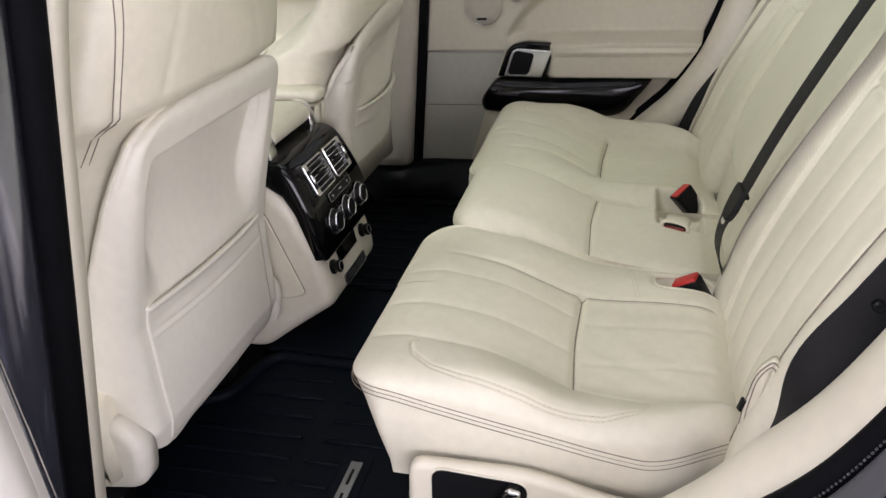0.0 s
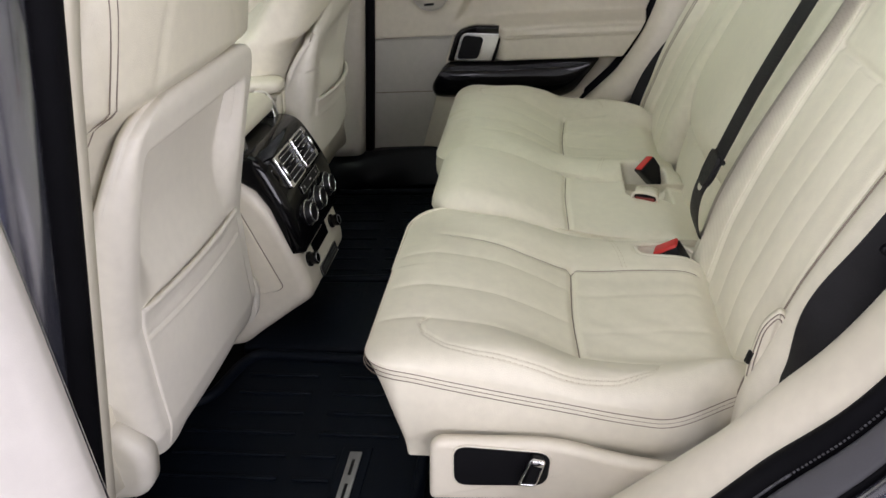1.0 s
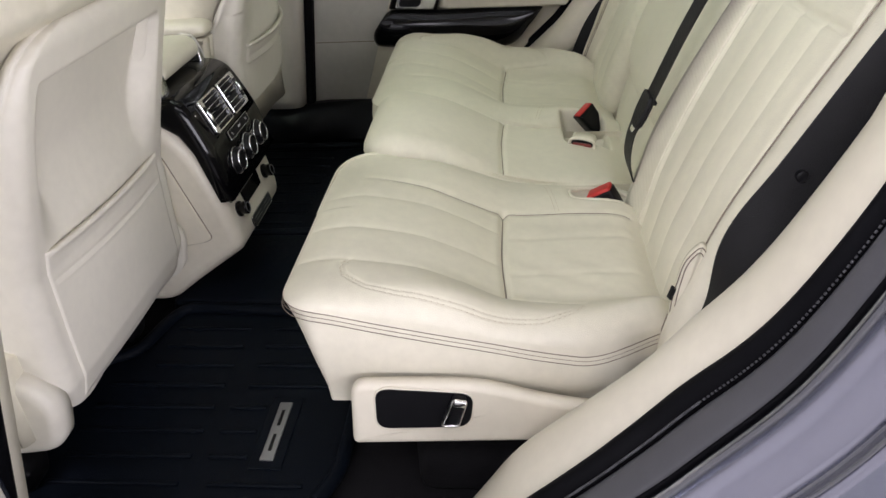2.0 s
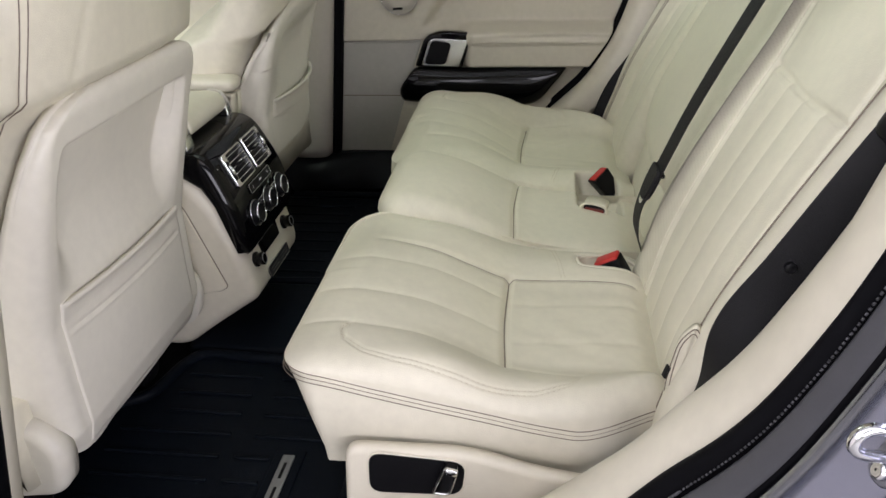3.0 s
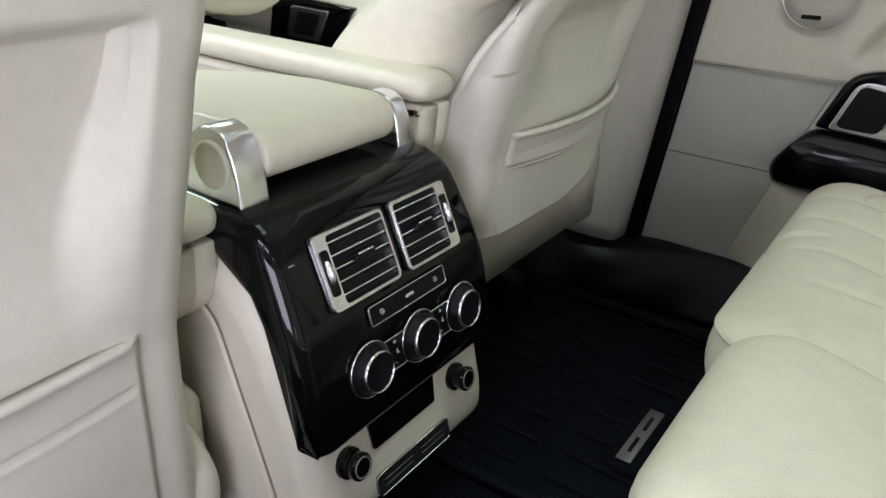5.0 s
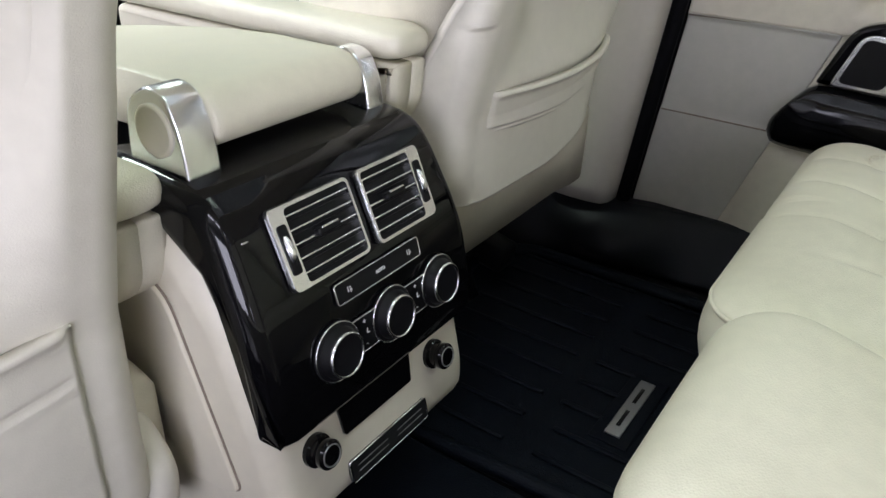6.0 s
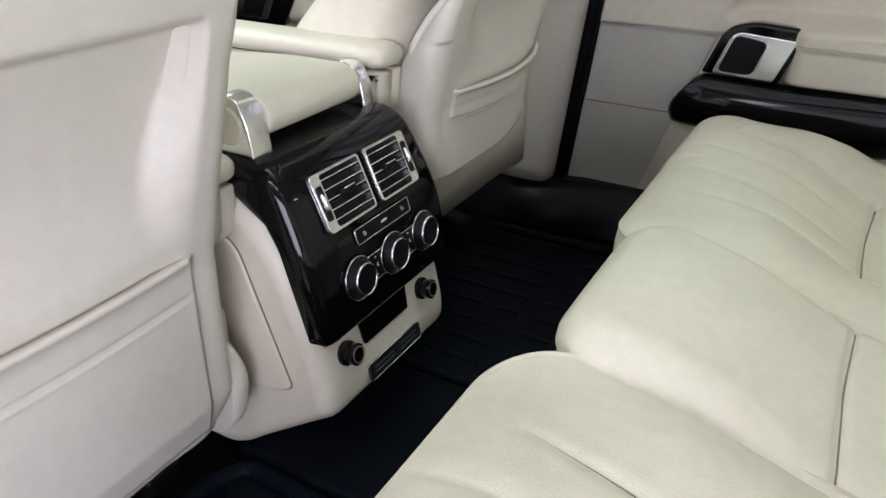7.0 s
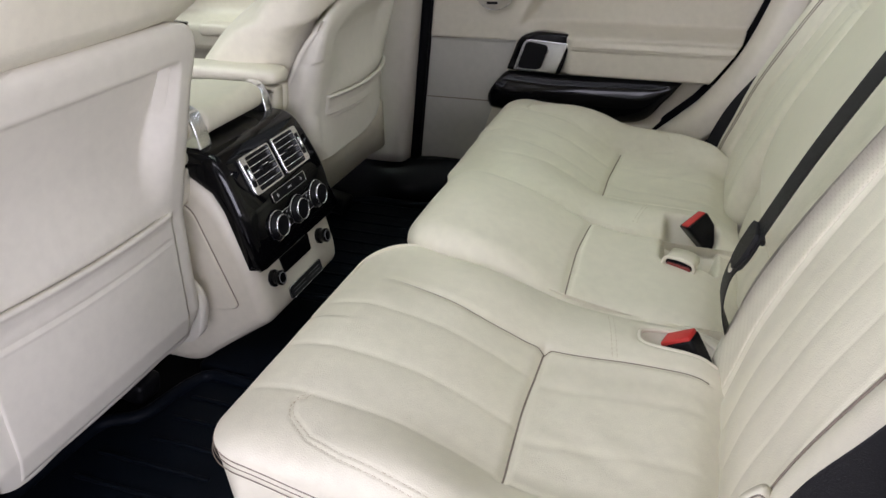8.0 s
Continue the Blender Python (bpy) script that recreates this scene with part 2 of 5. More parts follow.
def plate(outline, depth, bevel, m, steps=3, crown=0.0):
    """A slab from a 2D outline, its front (local z = depth) edge rounded; m lays it in the world."""
    o = np.array(outline, float)
    n = len(o)
    nxt, prv = np.roll(o, -1, 0), np.roll(o, 1, 0)
    t = nxt - prv
    t /= np.linalg.norm(t, axis=1)[:, None] + 1e-12
    inw = np.stack([-t[:, 1], t[:, 0]], 1)
    area = 0.5 * np.sum(o[:, 0] * nxt[:, 1] - nxt[:, 0] * o[:, 1])
    if area < 0:
        inw = -inw
    rings = [(0, 0.0), (0, depth - bevel)]
    for k in range(1, steps + 1):
        q = math.pi / 2 * k / steps
        rings.append((bevel * (1 - math.cos(q)), depth - bevel + bevel * math.sin(q)))
    rings.append((bevel + min(0.0012, bevel * 0.4), depth))
    verts = []
    for ins, z in rings:
        for q in o + inw * ins:
            verts.append(m @ Vector((q[0], q[1], z)))
    f = grid_faces(len(rings), n, 0, False, True)
    f.append(tuple(range(n - 1, -1, -1)))
    last = (len(rings) - 1) * n
    if crown:
        c = o.mean(0)
        verts.append(m @ Vector((c[0], c[1], depth + crown)))
        f += [(last + k, last + (k + 1) % n, len(verts) - 1) for k in range(n)]
    else:
        f.append(tuple(range(last, last + n)))
    bm = mesh_from(verts, f)
    for q in bm.faces:
        if len(q.verts) > 4:
            q.smooth = False
    return bm


def rbox(size, bevel, m, seg=3):
    """A box centred on m with rounded edges."""
    bm = bmesh.new()
    bmesh.ops.create_cube(bm, size=1)
    for v in bm.verts:
        v.co = Vector((v.co.x * size[0], v.co.y * size[1], v.co.z * size[2]))
    bmesh.ops.bevel(bm, geom=bm.edges[:], offset=bevel, segments=seg, affect="EDGES", profile=0.5)
    for v in bm.verts:
        v.co = m @ v.co
    for f in bm.faces:
        f.smooth = True
    return bm


def lathe(profile, m, sides=32, ring=False):
    """A turned body: profile is (radius, height) along local z."""
    verts, n = [], sides
    for r, z in profile:
        for k in range(n):
            q = 2 * math.pi * k / n
            verts.append(m @ Vector((r * math.cos(q), r * math.sin(q), z)))
    f = grid_faces(len(profile), n, 0, ring, True)
    if not ring:
        f += [tuple(range(n - 1, -1, -1)), tuple(range((len(profile) - 1) * n, len(profile) * n))]
    return mesh_from(verts, f)


def joined(*bms):
    out = bmesh.new()
    for b in bms:
        me = bpy.data.meshes.new("tmp")
        b.to_mesh(me)
        b.free()
        out.from_mesh(me)
        bpy.data.meshes.remove(me)
    return out


def lettering(text, size, m, depth=0.0004):
    cu = bpy.data.curves.new("lettering", "FONT")
    cu.body, cu.size, cu.align_x, cu.align_y, cu.extrude = text, size, "CENTER", "CENTER", depth
    ob = bpy.data.objects.new("lettering", cu)
    scene.collection.objects.link(ob)
    bpy.context.view_layer.update()
    me = bpy.data.meshes.new_from_object(ob)
    bpy.data.objects.remove(ob)
    bm = bmesh.new()
    bm.from_mesh(me)
    for v in bm.verts:
        v.co = m @ v.co
    return bm


def axes(at, right, up):
    """A frame whose local x, y are right and up, and z out of the face."""
    r = Vector(right).normalized()
    n = r.cross(Vector(up)).normalized()
    u = n.cross(r)
    return Matrix(((r.x, u.x, n.x, at[0]), (r.y, u.y, n.y, at[1]), (r.z, u.z, n.z, at[2]), (0, 0, 0, 1)))


# ---- upholstery ----
def groove(x, y, path, depth, width):
    """Relief of a seam along a 2D path: minus depth on it, fading over width."""
    p = np.array(path, float)
    d = np.full(np.shape(x), 1e9)
    for a, b in zip(p[:-1], p[1:]):
        ab = b - a
        t = np.clip(((x - a[0]) * ab[0] + (y - a[1]) * ab[1]) / (ab @ ab), 0, 1)
        d = np.minimum(d, np.hypot(x - a[0] - t * ab[0], y - a[1] - t * ab[1]))
    return -depth * np.exp(-(d / width) ** 2)


class Pad:
    """An upholstered block: a top profile (a, c) swept across b0..b1, with rounded sides and seams pressed into its top."""

    def __init__(self, m, profile, b0, b1, base, relief, edge=0.03, corner=0.05, bulge=0.012, na=150, nb=110, sidefall=1.0, taper=None):
        self.m, self.b0, self.b1, self.base, self.relief = m, b0, b1, base, relief
        self.edge, self.corner, self.bulge, self.na, self.nb = edge, corner, bulge, na, nb
        self.prof = spline(profile, na)
        d = np.gradient(self.prof, axis=0)
        d /= np.linalg.norm(d, axis=1)[:, None]
        self.nrm = np.stack([-d[:, 1], d[:, 0]], 1)
        self.taper = taper or (lambda a, b: b)
        self.a_front, self.sidefall = self.prof[:, 0].min(), sidefall

    def points(self, i, b):
        """Places for profile rows i (float) at lateral b (arrays)."""
        pa = np.interp(i, np.arange(self.na), self.prof[:, 0])
        pc = np.interp(i, np.arange(self.na), self.prof[:, 1])
        n0 = np.interp(i, np.arange(self.na), self.nrm[:, 0])
        n1 = np.interp(i, np.arange(self.na), self.nrm[:, 1])
        toside = np.minimum(b - self.b0, self.b1 - b)
        t = np.clip(1 - toside / self.edge, 0, 1)
        drop = -self.edge * self.sidefall * (1 - np.sqrt(np.maximum(1 - t * t, 0)))
        k = np.clip(1 - toside / self.corner, 0, 1)
        push = self.corner * (1 - np.sqrt(np.maximum(1 - k * k, 0))) * sstep(self.a_front + 0.16, self.a_front, pa)
        r = self.relief(pa, b) + drop
        a = pa + n0 * r + push
        c = pc + n1 * r
        return a, c

    def surface(self, a, b, lift=0.0):
        """The world place on the top at length a, lateral b."""
        top = int(np.argmin(self.prof[:, 0]))
        rows = np.arange(top, self.na)
        i = np.interp(a, self.prof[rows, 0], rows)
        aa, cc = self.points(np.array([i]), np.array([b]))
        return self.m @ Vector((aa[0], float(self.taper(aa[0], b)), cc[0] + lift))

    def build(self):
        e = self.edge
        bs = np.concatenate([self.b0 + e * (1 - np.cos(np.linspace(0, math.pi / 2, 9)))[:-1],
                             np.linspace(self.b0 + e, self.b1 - e, self.nb),
                             self.b1 - e * (1 - np.cos(np.linspace(math.pi / 2, 0, 9)))[1:]])
        I, B = np.meshgrid(np.arange(self.na, dtype=float), bs, indexing="ij")
        A, C = self.points(I, B)
        rows = np.stack([A, self.taper(A, B), C], -1)
        # underside
        lo = rows[[0, -1]].copy()
        under = np.stack([lo[1] * [1, 1, 0] + [0, 0, self.base], lo[0] * [1, 1, 0] + [0, 0, self.base]])
        ring = np.concatenate([rows, under])
        nu, nv = ring.shape[:2]
        verts = list(ring.reshape(-1, 3))
        faces = grid_faces(nu, nv, 0, True, False)
        for j, sign in ((0, -1), (nv - 1, 1)):
            # side wall between the upper and the lower half of the end loop
            edge = rows[:, j]
            nose = int(np.argmin(edge[:, 0]))
            upper = resample(edge[nose:], 130)
            lower = resample(np.vstack([edge[nose::-1], under[1, j], under[0, j]]), 130)
            nw = 12
            start = len(verts)
            for k in range(130):
                for w in np.linspace(0, 1, nw):
                    q = upper[k] * (1 - w) + lower[k] * w
                    q[1] += sign * self.bulge * math.sin(math.pi * w) ** 1.4 * min(1.0, k / 30)
                    verts.append(q)
            faces += grid_faces(130, nw, start)
        return mesh_from([self.m @ Vector(v) for v in verts], faces)


class Cushion:
    """A seat cushion: a crowned top inside a rounded outline, and a skirt that falls from the outline to the floor side.

    crown: (x, z) down the middle; welt: (x, z) of the outer edge; y0, y1: lateral ends; relief(x, y): seams and bolsters."""

    def __init__(self, crown, welt, y0, y1, front, rear, relief, radius, soft, outer=0, foot=0.17, taper=0.0, belly=0.009, undercut=0.118, crease=0.016):
        self.belly, self.undercut, self.crease = belly, undercut, crease
        self.crown, self.welt = spline(crown, 200), spline(welt, 100)
        self.y0, self.y1, self.front, self.rear, self.relief = y0, y1, front, rear, relief
        self.radius, self.soft, self.outer, self.foot, self.taper = radius, soft, outer, foot, taper

    def warp(self, x, y):
        if not self.outer:
            return y
        q = self.outer * y
        return y - self.outer * self.taper * sstep(0.42, 0.586, q) * sstep(0.15, 0.30, x)

    def reach(self, x, y):
        """Distance inwards from the front and side edges."""
        yc, hw = (self.y0 + self.y1) / 2, (self.y1 - self.y0) / 2
        out = np.where(y > yc, 1, -1)
        r = np.where(out == (self.outer or 1), self.radius[0], self.radius[1])
        qx, qy = (self.front + r) - x, np.abs(y - yc) - (hw - r)
        d = np.hypot(np.maximum(qx, 0), np.maximum(qy, 0)) + np.minimum(np.maximum(qx, qy), 0)
        return r - d, out

    def height(self, x, y):
        x, y = np.asarray(x, float), np.asarray(y, float)
        d, out = self.reach(x, y)
        soft = np.where(out == (self.outer or 1), self.soft[0], self.soft[1])
        z = np.interp(x, self.crown[:, 0], self.crown[:, 1]) + self.relief(x, y)
        low = np.interp(x, self.welt[:, 0], self.welt[:, 1]) - self.crease * np.where((out == self.outer) & (self.outer != 0), 0.0, 1.0) * sstep(-0.15, -0.06, x)
        t = np.clip(1 - d / soft, 0, 1)
        k = 1 - np.sqrt(np.maximum(1 - t ** 2.3, 0))
        return z * (1 - k) + low * k

    def surface(self, x, y, lift=0.0):
        return Vector((x, float(self.warp(x, y)), float(self.height(x, y)) + lift))

    def outline(self, n=60):
        """The welt from the rear of the y0 side round the front to the rear of the y1 side, with outward directions."""
        ra, rb = (self.radius[1], self.radius[0]) if self.outer >= 0 else (self.radius[0], self.radius[1])
        pts, nrm = [], []
        for x in np.linspace(self.rear, self.front + ra, n, endpoint=False):
            pts.append((x, self.y0)), nrm.append((0, -1))
        for q in np.linspace(0, math.pi / 2, 24, endpoint=False):
            pts.append((self.front + ra - ra * math.sin(q), self.y0 + ra - ra * math.cos(q))), nrm.append((-math.sin(q), -math.cos(q)))
        for y in np.linspace(self.y0 + ra, self.y1 - rb, n, endpoint=False):
            pts.append((self.front, y)), nrm.append((-1, 0))
        for q in np.linspace(0, math.pi / 2, 24, endpoint=False):
            pts.append((self.front + rb - rb * math.cos(q), self.y1 - rb + rb * math.sin(q))), nrm.append((-math.cos(q), math.sin(q)))
        for x in np.linspace(self.front + rb, self.rear, n):
            pts.append((x, self.y1)), nrm.append((0, 1))
        p, m = np.array(pts), np.array(nrm, float)
        z = np.interp(p[:, 0], self.welt[:, 0], self.welt[:, 1])
        return np.stack([p[:, 0], self.warp(p[:, 0], p[:, 1]), z], 1), np.stack([m[:, 0], m[:, 1], 0 * z], 1)

    def build(self, nx=230, ny=190):
        ease = lambda n: 0.5 - 0.5 * np.cos(np.linspace(0, math.pi, n))
        mix = 0.55 * ease(ny) + 0.45 * np.linspace(0, 1, ny)
        ys = self.y0 + (self.y1 - self.y0) * mix
        t = np.linspace(0, 1, nx)
        t = 0.6 * t + 0.4 * (1 - np.cos(t * math.pi / 2))
        yc, hw = (self.y0 + self.y1) / 2, (self.y1 - self.y0) / 2
        out = np.where(ys > yc, 1, -1)
        r = np.where(out == (self.outer or 1), self.radius[0], self.radius[1])
        over = np.clip(np.abs(ys - yc) - (hw - r), 0, r)
        xf = self.front + r - np.sqrt(r * r - over * over)
        X = xf[None, :] + (self.rear - xf[None, :]) * t[:, None]
        Y = np.repeat(ys[None, :], nx, 0)
        top = np.stack([X, self.warp(X, Y), self.height(X, Y)], -1)
        verts, faces = list(top.reshape(-1, 3)), grid_faces(nx, ny)
        o, m = self.outline()
        nw = 14
        start = len(verts)
        fr = np.clip(-m[:, 0], 0, 1)[:, None]
        foot = o - m * (0.012 + self.undercut * fr ** 1.5)
        foot[:, 2] = self.foot
        for w in np.linspace(0, 1, nw):
            ring = o * (1 - w) + foot * w + m * (self.belly * math.sin(math.pi * min(1, w * 1.15)) * (1 + 0.7 * fr))
            verts += list(ring)
        faces += grid_faces(nw, len(o), start)
        return mesh_from(verts, faces)


def seam_on(pad, path, n=60, lift=0.0005):
    return [pad.surface(a, b, lift) for a, b in spline(path, n)]


def stitches(points, length=0.0045, gap=0.0025, radius=0.0005):
    """Single thread stitches lying along a line, joined."""
    p = np.array([tuple(q) for q in points])
    total = np.sum(np.linalg.norm(np.diff(p, axis=0), axis=1))
    n = max(int(total / (length + gap)), 2)
    q = resample(p, n * 2 + 1)
    verts, faces = [], []
    for k in range(n):
        a, b = q[2 * k], q[2 * k] + (q[2 * k + 1] - q[2 * k]) * 1.25
        d = (b - a) / (np.linalg.norm(b - a) + 1e-9)
        u = np.cross(d, (0.1, 0.2, 0.97))
        u /= np.linalg.norm(u) + 1e-9
        w = np.cross(d, u)
        s = len(verts)
        for c in (a, b):
            for x, y in ((1, 0), (0, 1), (-1, 0), (0, -1)):
                verts.append(c + radius * (x * u + y * w))
        faces += [(s + i, s + (i + 1) % 4, s + 4 + (i + 1) % 4, s + 4 + i) for i in range(4)] + [(s, s + 1, s + 2, s + 3), (s + 4, s + 5, s + 6, s + 7)]
    return mesh_from(verts, faces)


# ---- setting: showroom ----
def room_slab(name, size, at, mat, label):
    return tagged(part(name, rbox(size, 0.01, pose(*at), 1), mat, None), label, name.split("_")[0], "", "structure")


room_slab("floor", (11, 11, 0.1), (0, 0, -0.47), CONCRETE, "grey polished showroom floor under the car")
room_slab("ceiling", (11, 11, 0.1), (0, 0, 3.1), WALL_PAINT, "white showroom ceiling")
room_slab("wall_north", (11, 0.1, 3.6), (0, 5.4, 1.3), WALL_PAINT, "plain white showroom wall")
room_slab("wall_south", (11, 0.1, 3.6), (0, -5.4, 1.3), WALL_PAINT, "plain white showroom wall")
room_slab("wall_east", (0.1, 11, 3.6), (5.4, 0, 1.3), WALL_PAINT, "plain white showroom wall")
room_slab("wall_west", (0.1, 11, 3.6), (-5.4, 0, 1.3), WALL_PAINT, "plain white showroom wall")

# ---- setting: car shell ----
XF = lambda z: -0.484 + 0.115 * (z - 0.09)          # front edge of the rear door opening
ARCH = spline([(-0.02, 0.00), (0.008, 0.08), (0.042, 0.14), (0.078, 0.195), (0.125, 0.242), (0.170, 0.285), (0.219, 0.337), (0.284, 0.434), (0.328, 0.545), (0.368, 0.679), (0.405, 0.82), (0.42, 0.97), (0.38, 1.09)], 90)
XN = lambda z: -0.473 + 0.235 * (z - 0.287) + 0.006   # the same edge in the open doorway
XR = lambda z: float(np.interp(z, ARCH[:, 1], ARCH[:, 0]))
arch_t = np.gradient(ARCH, axis=0)
arch_t /= np.linalg.norm(arch_t, axis=1)[:, None]
ARCH_OUT = np.stack([-arch_t[:, 1], arch_t[:, 0]], 1)   # towards the opening


def arch_sweep(section, side):
    """Sweeps (y, offset) points along the rear edge of a rear door opening; side -1 or 1."""
    sec = np.array(section)
    g = np.zeros((len(ARCH), len(sec), 3))
    for k in range(len(sec)):
        g[:, k, 0] = ARCH[:, 0] + ARCH_OUT[:, 0] * sec[k, 1]
        g[:, k, 2] = ARCH[:, 1] + ARCH_OUT[:, 1] * sec[k, 1]
        sway = np.interp(ARCH[:, 1], [0.20, 0.26, 0.345, 0.40, 0.49, 0.57, 0.64, 0.70, 1.0], [0.012, 0.010, -0.004, 0.013, 0.031, 0.043, 0.047, 0.046, 0.07])
        sway = np.convolve(np.pad(sway, 3, mode="edge"), np.ones(7) / 7, mode="valid")
        lean = sway * np.clip((sec[k, 0] - 0.65) / 0.07, 0, 1) * (1 - 0.6 * np.clip((sec[k, 0] - 0.745) / 0.06, 0, 1))
        narrow = 0.20 * np.clip(ARCH[:, 1] - 0.38, 0, 0.22) * np.clip((0.74 - sec[k, 0]) / 0.08, 0, 1)
        g[:, k, 1] = side * (sec[k, 0] + lean + narrow)
    back = g.copy()
    back[:, :, 0] -= ARCH_OUT[:, None, 0] * 0.012
    back[:, :, 2] -= ARCH_OUT[:, None, 1] * 0.012
    return slab(g, back)


def structure(name, bm, mat, label, category):
    return tagged(part(name, bm, mat), label, category, "", "structure")


structure("carpet", rbox((2.0, 1.56, 0.05), 0.01, pose(-0.75, 0, -0.027)), CARPET, "black cut-pile carpet on the cabin floor", "carpet")
structure("seat_riser", rbox((0.45, 1.12, 0.17), 0.02, pose(0.17, 0, 0.08)), CARPET, "black carpeted riser under the rear bench", "riser")

for side, nm in ((-1, "left"), (1, "right")):
    structure("sill_trim_" + nm, rbox((1.9, 0.10, 0.15), 0.02, pose(-0.62, side * 0.79, 0.0)), BLACK, "black plastic door sill trim", "sill")
    # wheel-arch trim round the rear edge of the door opening
    sec = [(0.635, -0.05), (0.643, -0.02), (0.656, -0.006), (0.676, 0.002), (0.698, 0.004), (0.72, 0.001), (0.734, -0.006)]
    lining = np.array([[(XR(z) + 0.035 + (0.95 - XR(z)) * w, side * (0.735 + 0.30 * max(0.0, z - 0.42)), z) for w in np.linspace(0, 1, 12)] for z in np.linspace(0.46, 0.72, 16)])
    structure("quarter_lining_" + nm, slab(lining, lining + [0, side * 0.01, 0]), PLASTIC, "cream lining behind the belt on the quarter panel", "trim")
    structure("arch_trim_" + nm, arch_sweep(spline(sec, 14), side), PLASTIC, "cream padded trim over the rear wheel arch", "trim")
    seal = spline([(0.732, -0.011), (0.737, 0.004), (0.745, 0.011), (0.754, 0.012), (0.761, 0.007), (0.766, -0.002)], 12)
    structure("door_seal_" + nm, arch_sweep(seal, side), SOFT_BLACK, "black rubber seal round the rear door opening", "seal")
    bead = arch_sweep([(0.7665, 0.0), (0.7675, 0.003), (0.7685, 0.0)], side)
    way = np.array([v.co[:] for v in bead.verts])[1:3 * len(ARCH):3]
    bead.free()
    low_end = [p for p in way if p[2] < 0.37]
    fine = resample(way[len(low_end) - 1:], 330)
    dashes = [tube(fine[k:k + 2], 0.0011, 5) for k in range(0, 328, 2)]
    structure("flock_bead_" + nm, joined(tube(low_end, 0.0014, 6), *dashes), FLOCK, "thin worn flocked bead on the door seal", "seal")
    flange = spline([(0.769, -0.012), (0.772, 0.000), (0.779, 0.004), (0.791, 0.003), (0.803, 0.000), (0.809, -0.003)], 16)
    structure("shut_gap_" + nm, arch_sweep([(0.8085, -0.006), (0.8105, -0.003), (0.8125, -0.006)], side), SOFT_BLACK, "dark shut gap beside the door flange", "seal")
    structure("door_flange_" + nm, arch_sweep(flange, side), FLANGE, "painted flange outside the door seal, its shade put into a darker grey", "bodywork")
    body = spline([(0.8105, -0.008), (0.817, -0.014), (0.8205, -0.009), (0.824, 0.001), (0.833, 0.006), (0.848, 0.000),
                   (0.864, -0.016), (0.874, -0.026), (0.881, -0.025), (0.889, -0.021), (0.896, -0.029), (0.912, -0.064), (0.930, -0.120), (0.945, -0.22), (0.955, -0.45)], 80)
    structure("rear_quarter_" + nm, arch_sweep(body, side), PAINT, "dark grey metallic rear quarter panel of the car", "bodywork")
    # B-pillar
    XP = XN if side < 0 else XF
    zs = np.linspace(0.09 if side < 0 else 0.106, 1.1, 40)
    ys = spline([(-0.20, 0.735), (-0.17, 0.70), (-0.10, 0.69), (-0.04, 0.692), (-0.022, 0.705), (-0.018, 0.74)], 16)
    if side < 0:
        ys = spline([(-0.20, 0.745), (-0.16, 0.700), (-0.08, 0.684), (-0.025, 0.681), (-0.004, 0.686), (0.004, 0.694), (0.002, 0.704)], 16)
    g = np.array([[(XP(z) + q[0], side * (q[1] + (0.012 if side < 0 else 0) - 0.05 * sstep(0.7, 1.1, z)), z) for q in ys] for z in zs])
    b = g.copy()
    b[:, :, 1] += side * 0.02
    structure("pillar_trim_" + nm, slab(g, b), WEAVE if side > 0 else PLASTIC, "pale cream trim on the centre pillar", "pillar")
    p = [(XP(z) - (0.014 if side < 0 else 0.007), side * 0.742, z) for z in np.linspace(0.02, 1.08, 30)]
    q = [[(XP(z) + dx_, side * 0.80, z) for dx_ in (-0.20, -0.03 if side < 0 else 0.07)] for z in np.linspace(0.0, 1.08, 12)]
    structure("pillar_post_" + nm, slab(np.array(q), np.array(q) + [0, side * 0.03, 0]), BLACK, "black steel post inside the centre pillar", "pillar")
    structure("pillar_seal_" + nm, tube(p, 0.0155 if side < 0 else 0.012, 10), SOFT_BLACK, "black rubber seal along the centre pillar", "seal")

# left pillar, seen from outside: broad seal, painted jamb
zs = np.linspace(0.0, 1.1, 40)
sec = spline([(-0.02, 0.712), (0.002, 0.720), (0.011, 0.734), (0.008, 0.748), (-0.004, 0.757)], 12)
g = np.array([[(XN(z) - 0.002 + q[0], -q[1], z) for q in sec] for z in zs])
b = g.copy()
b[:, :, 0] -= 0.02
structure("pillar_seal_outer", slab(g, b), SOFT_BLACK, "broad black rubber seal on the open doorway's pillar", "seal")
sec = spline([(-0.008, 0.758), (0.004, 0.766), (0.010, 0.785), (0.004, 0.815), (-0.02, 0.85), (-0.06, 0.875), (-0.14, 0.90)], 18)
g = np.array([[(XN(z) - 0.002 + q[0], -q[1], z) for q in sec] for z in zs])
b = g.copy()
b[:, :, 0] -= 0.02
structure("pillar_jamb", slab(g, b), PAINT, "dark grey painted pillar in the open doorway", "bodywork")
structure("pillar_trim_upper", plate(rounded([(0, 0), (0.16, 0), (0.16, 0.45), (0, 0.45)], 0.004), 0.006, 0.002, axes((-0.556, -0.694, 0.625), (1, 0, 0.0), (0.235, 0, 1))), PLASTIC, "upper half of the cream pillar trim, with a joint below", "trim")

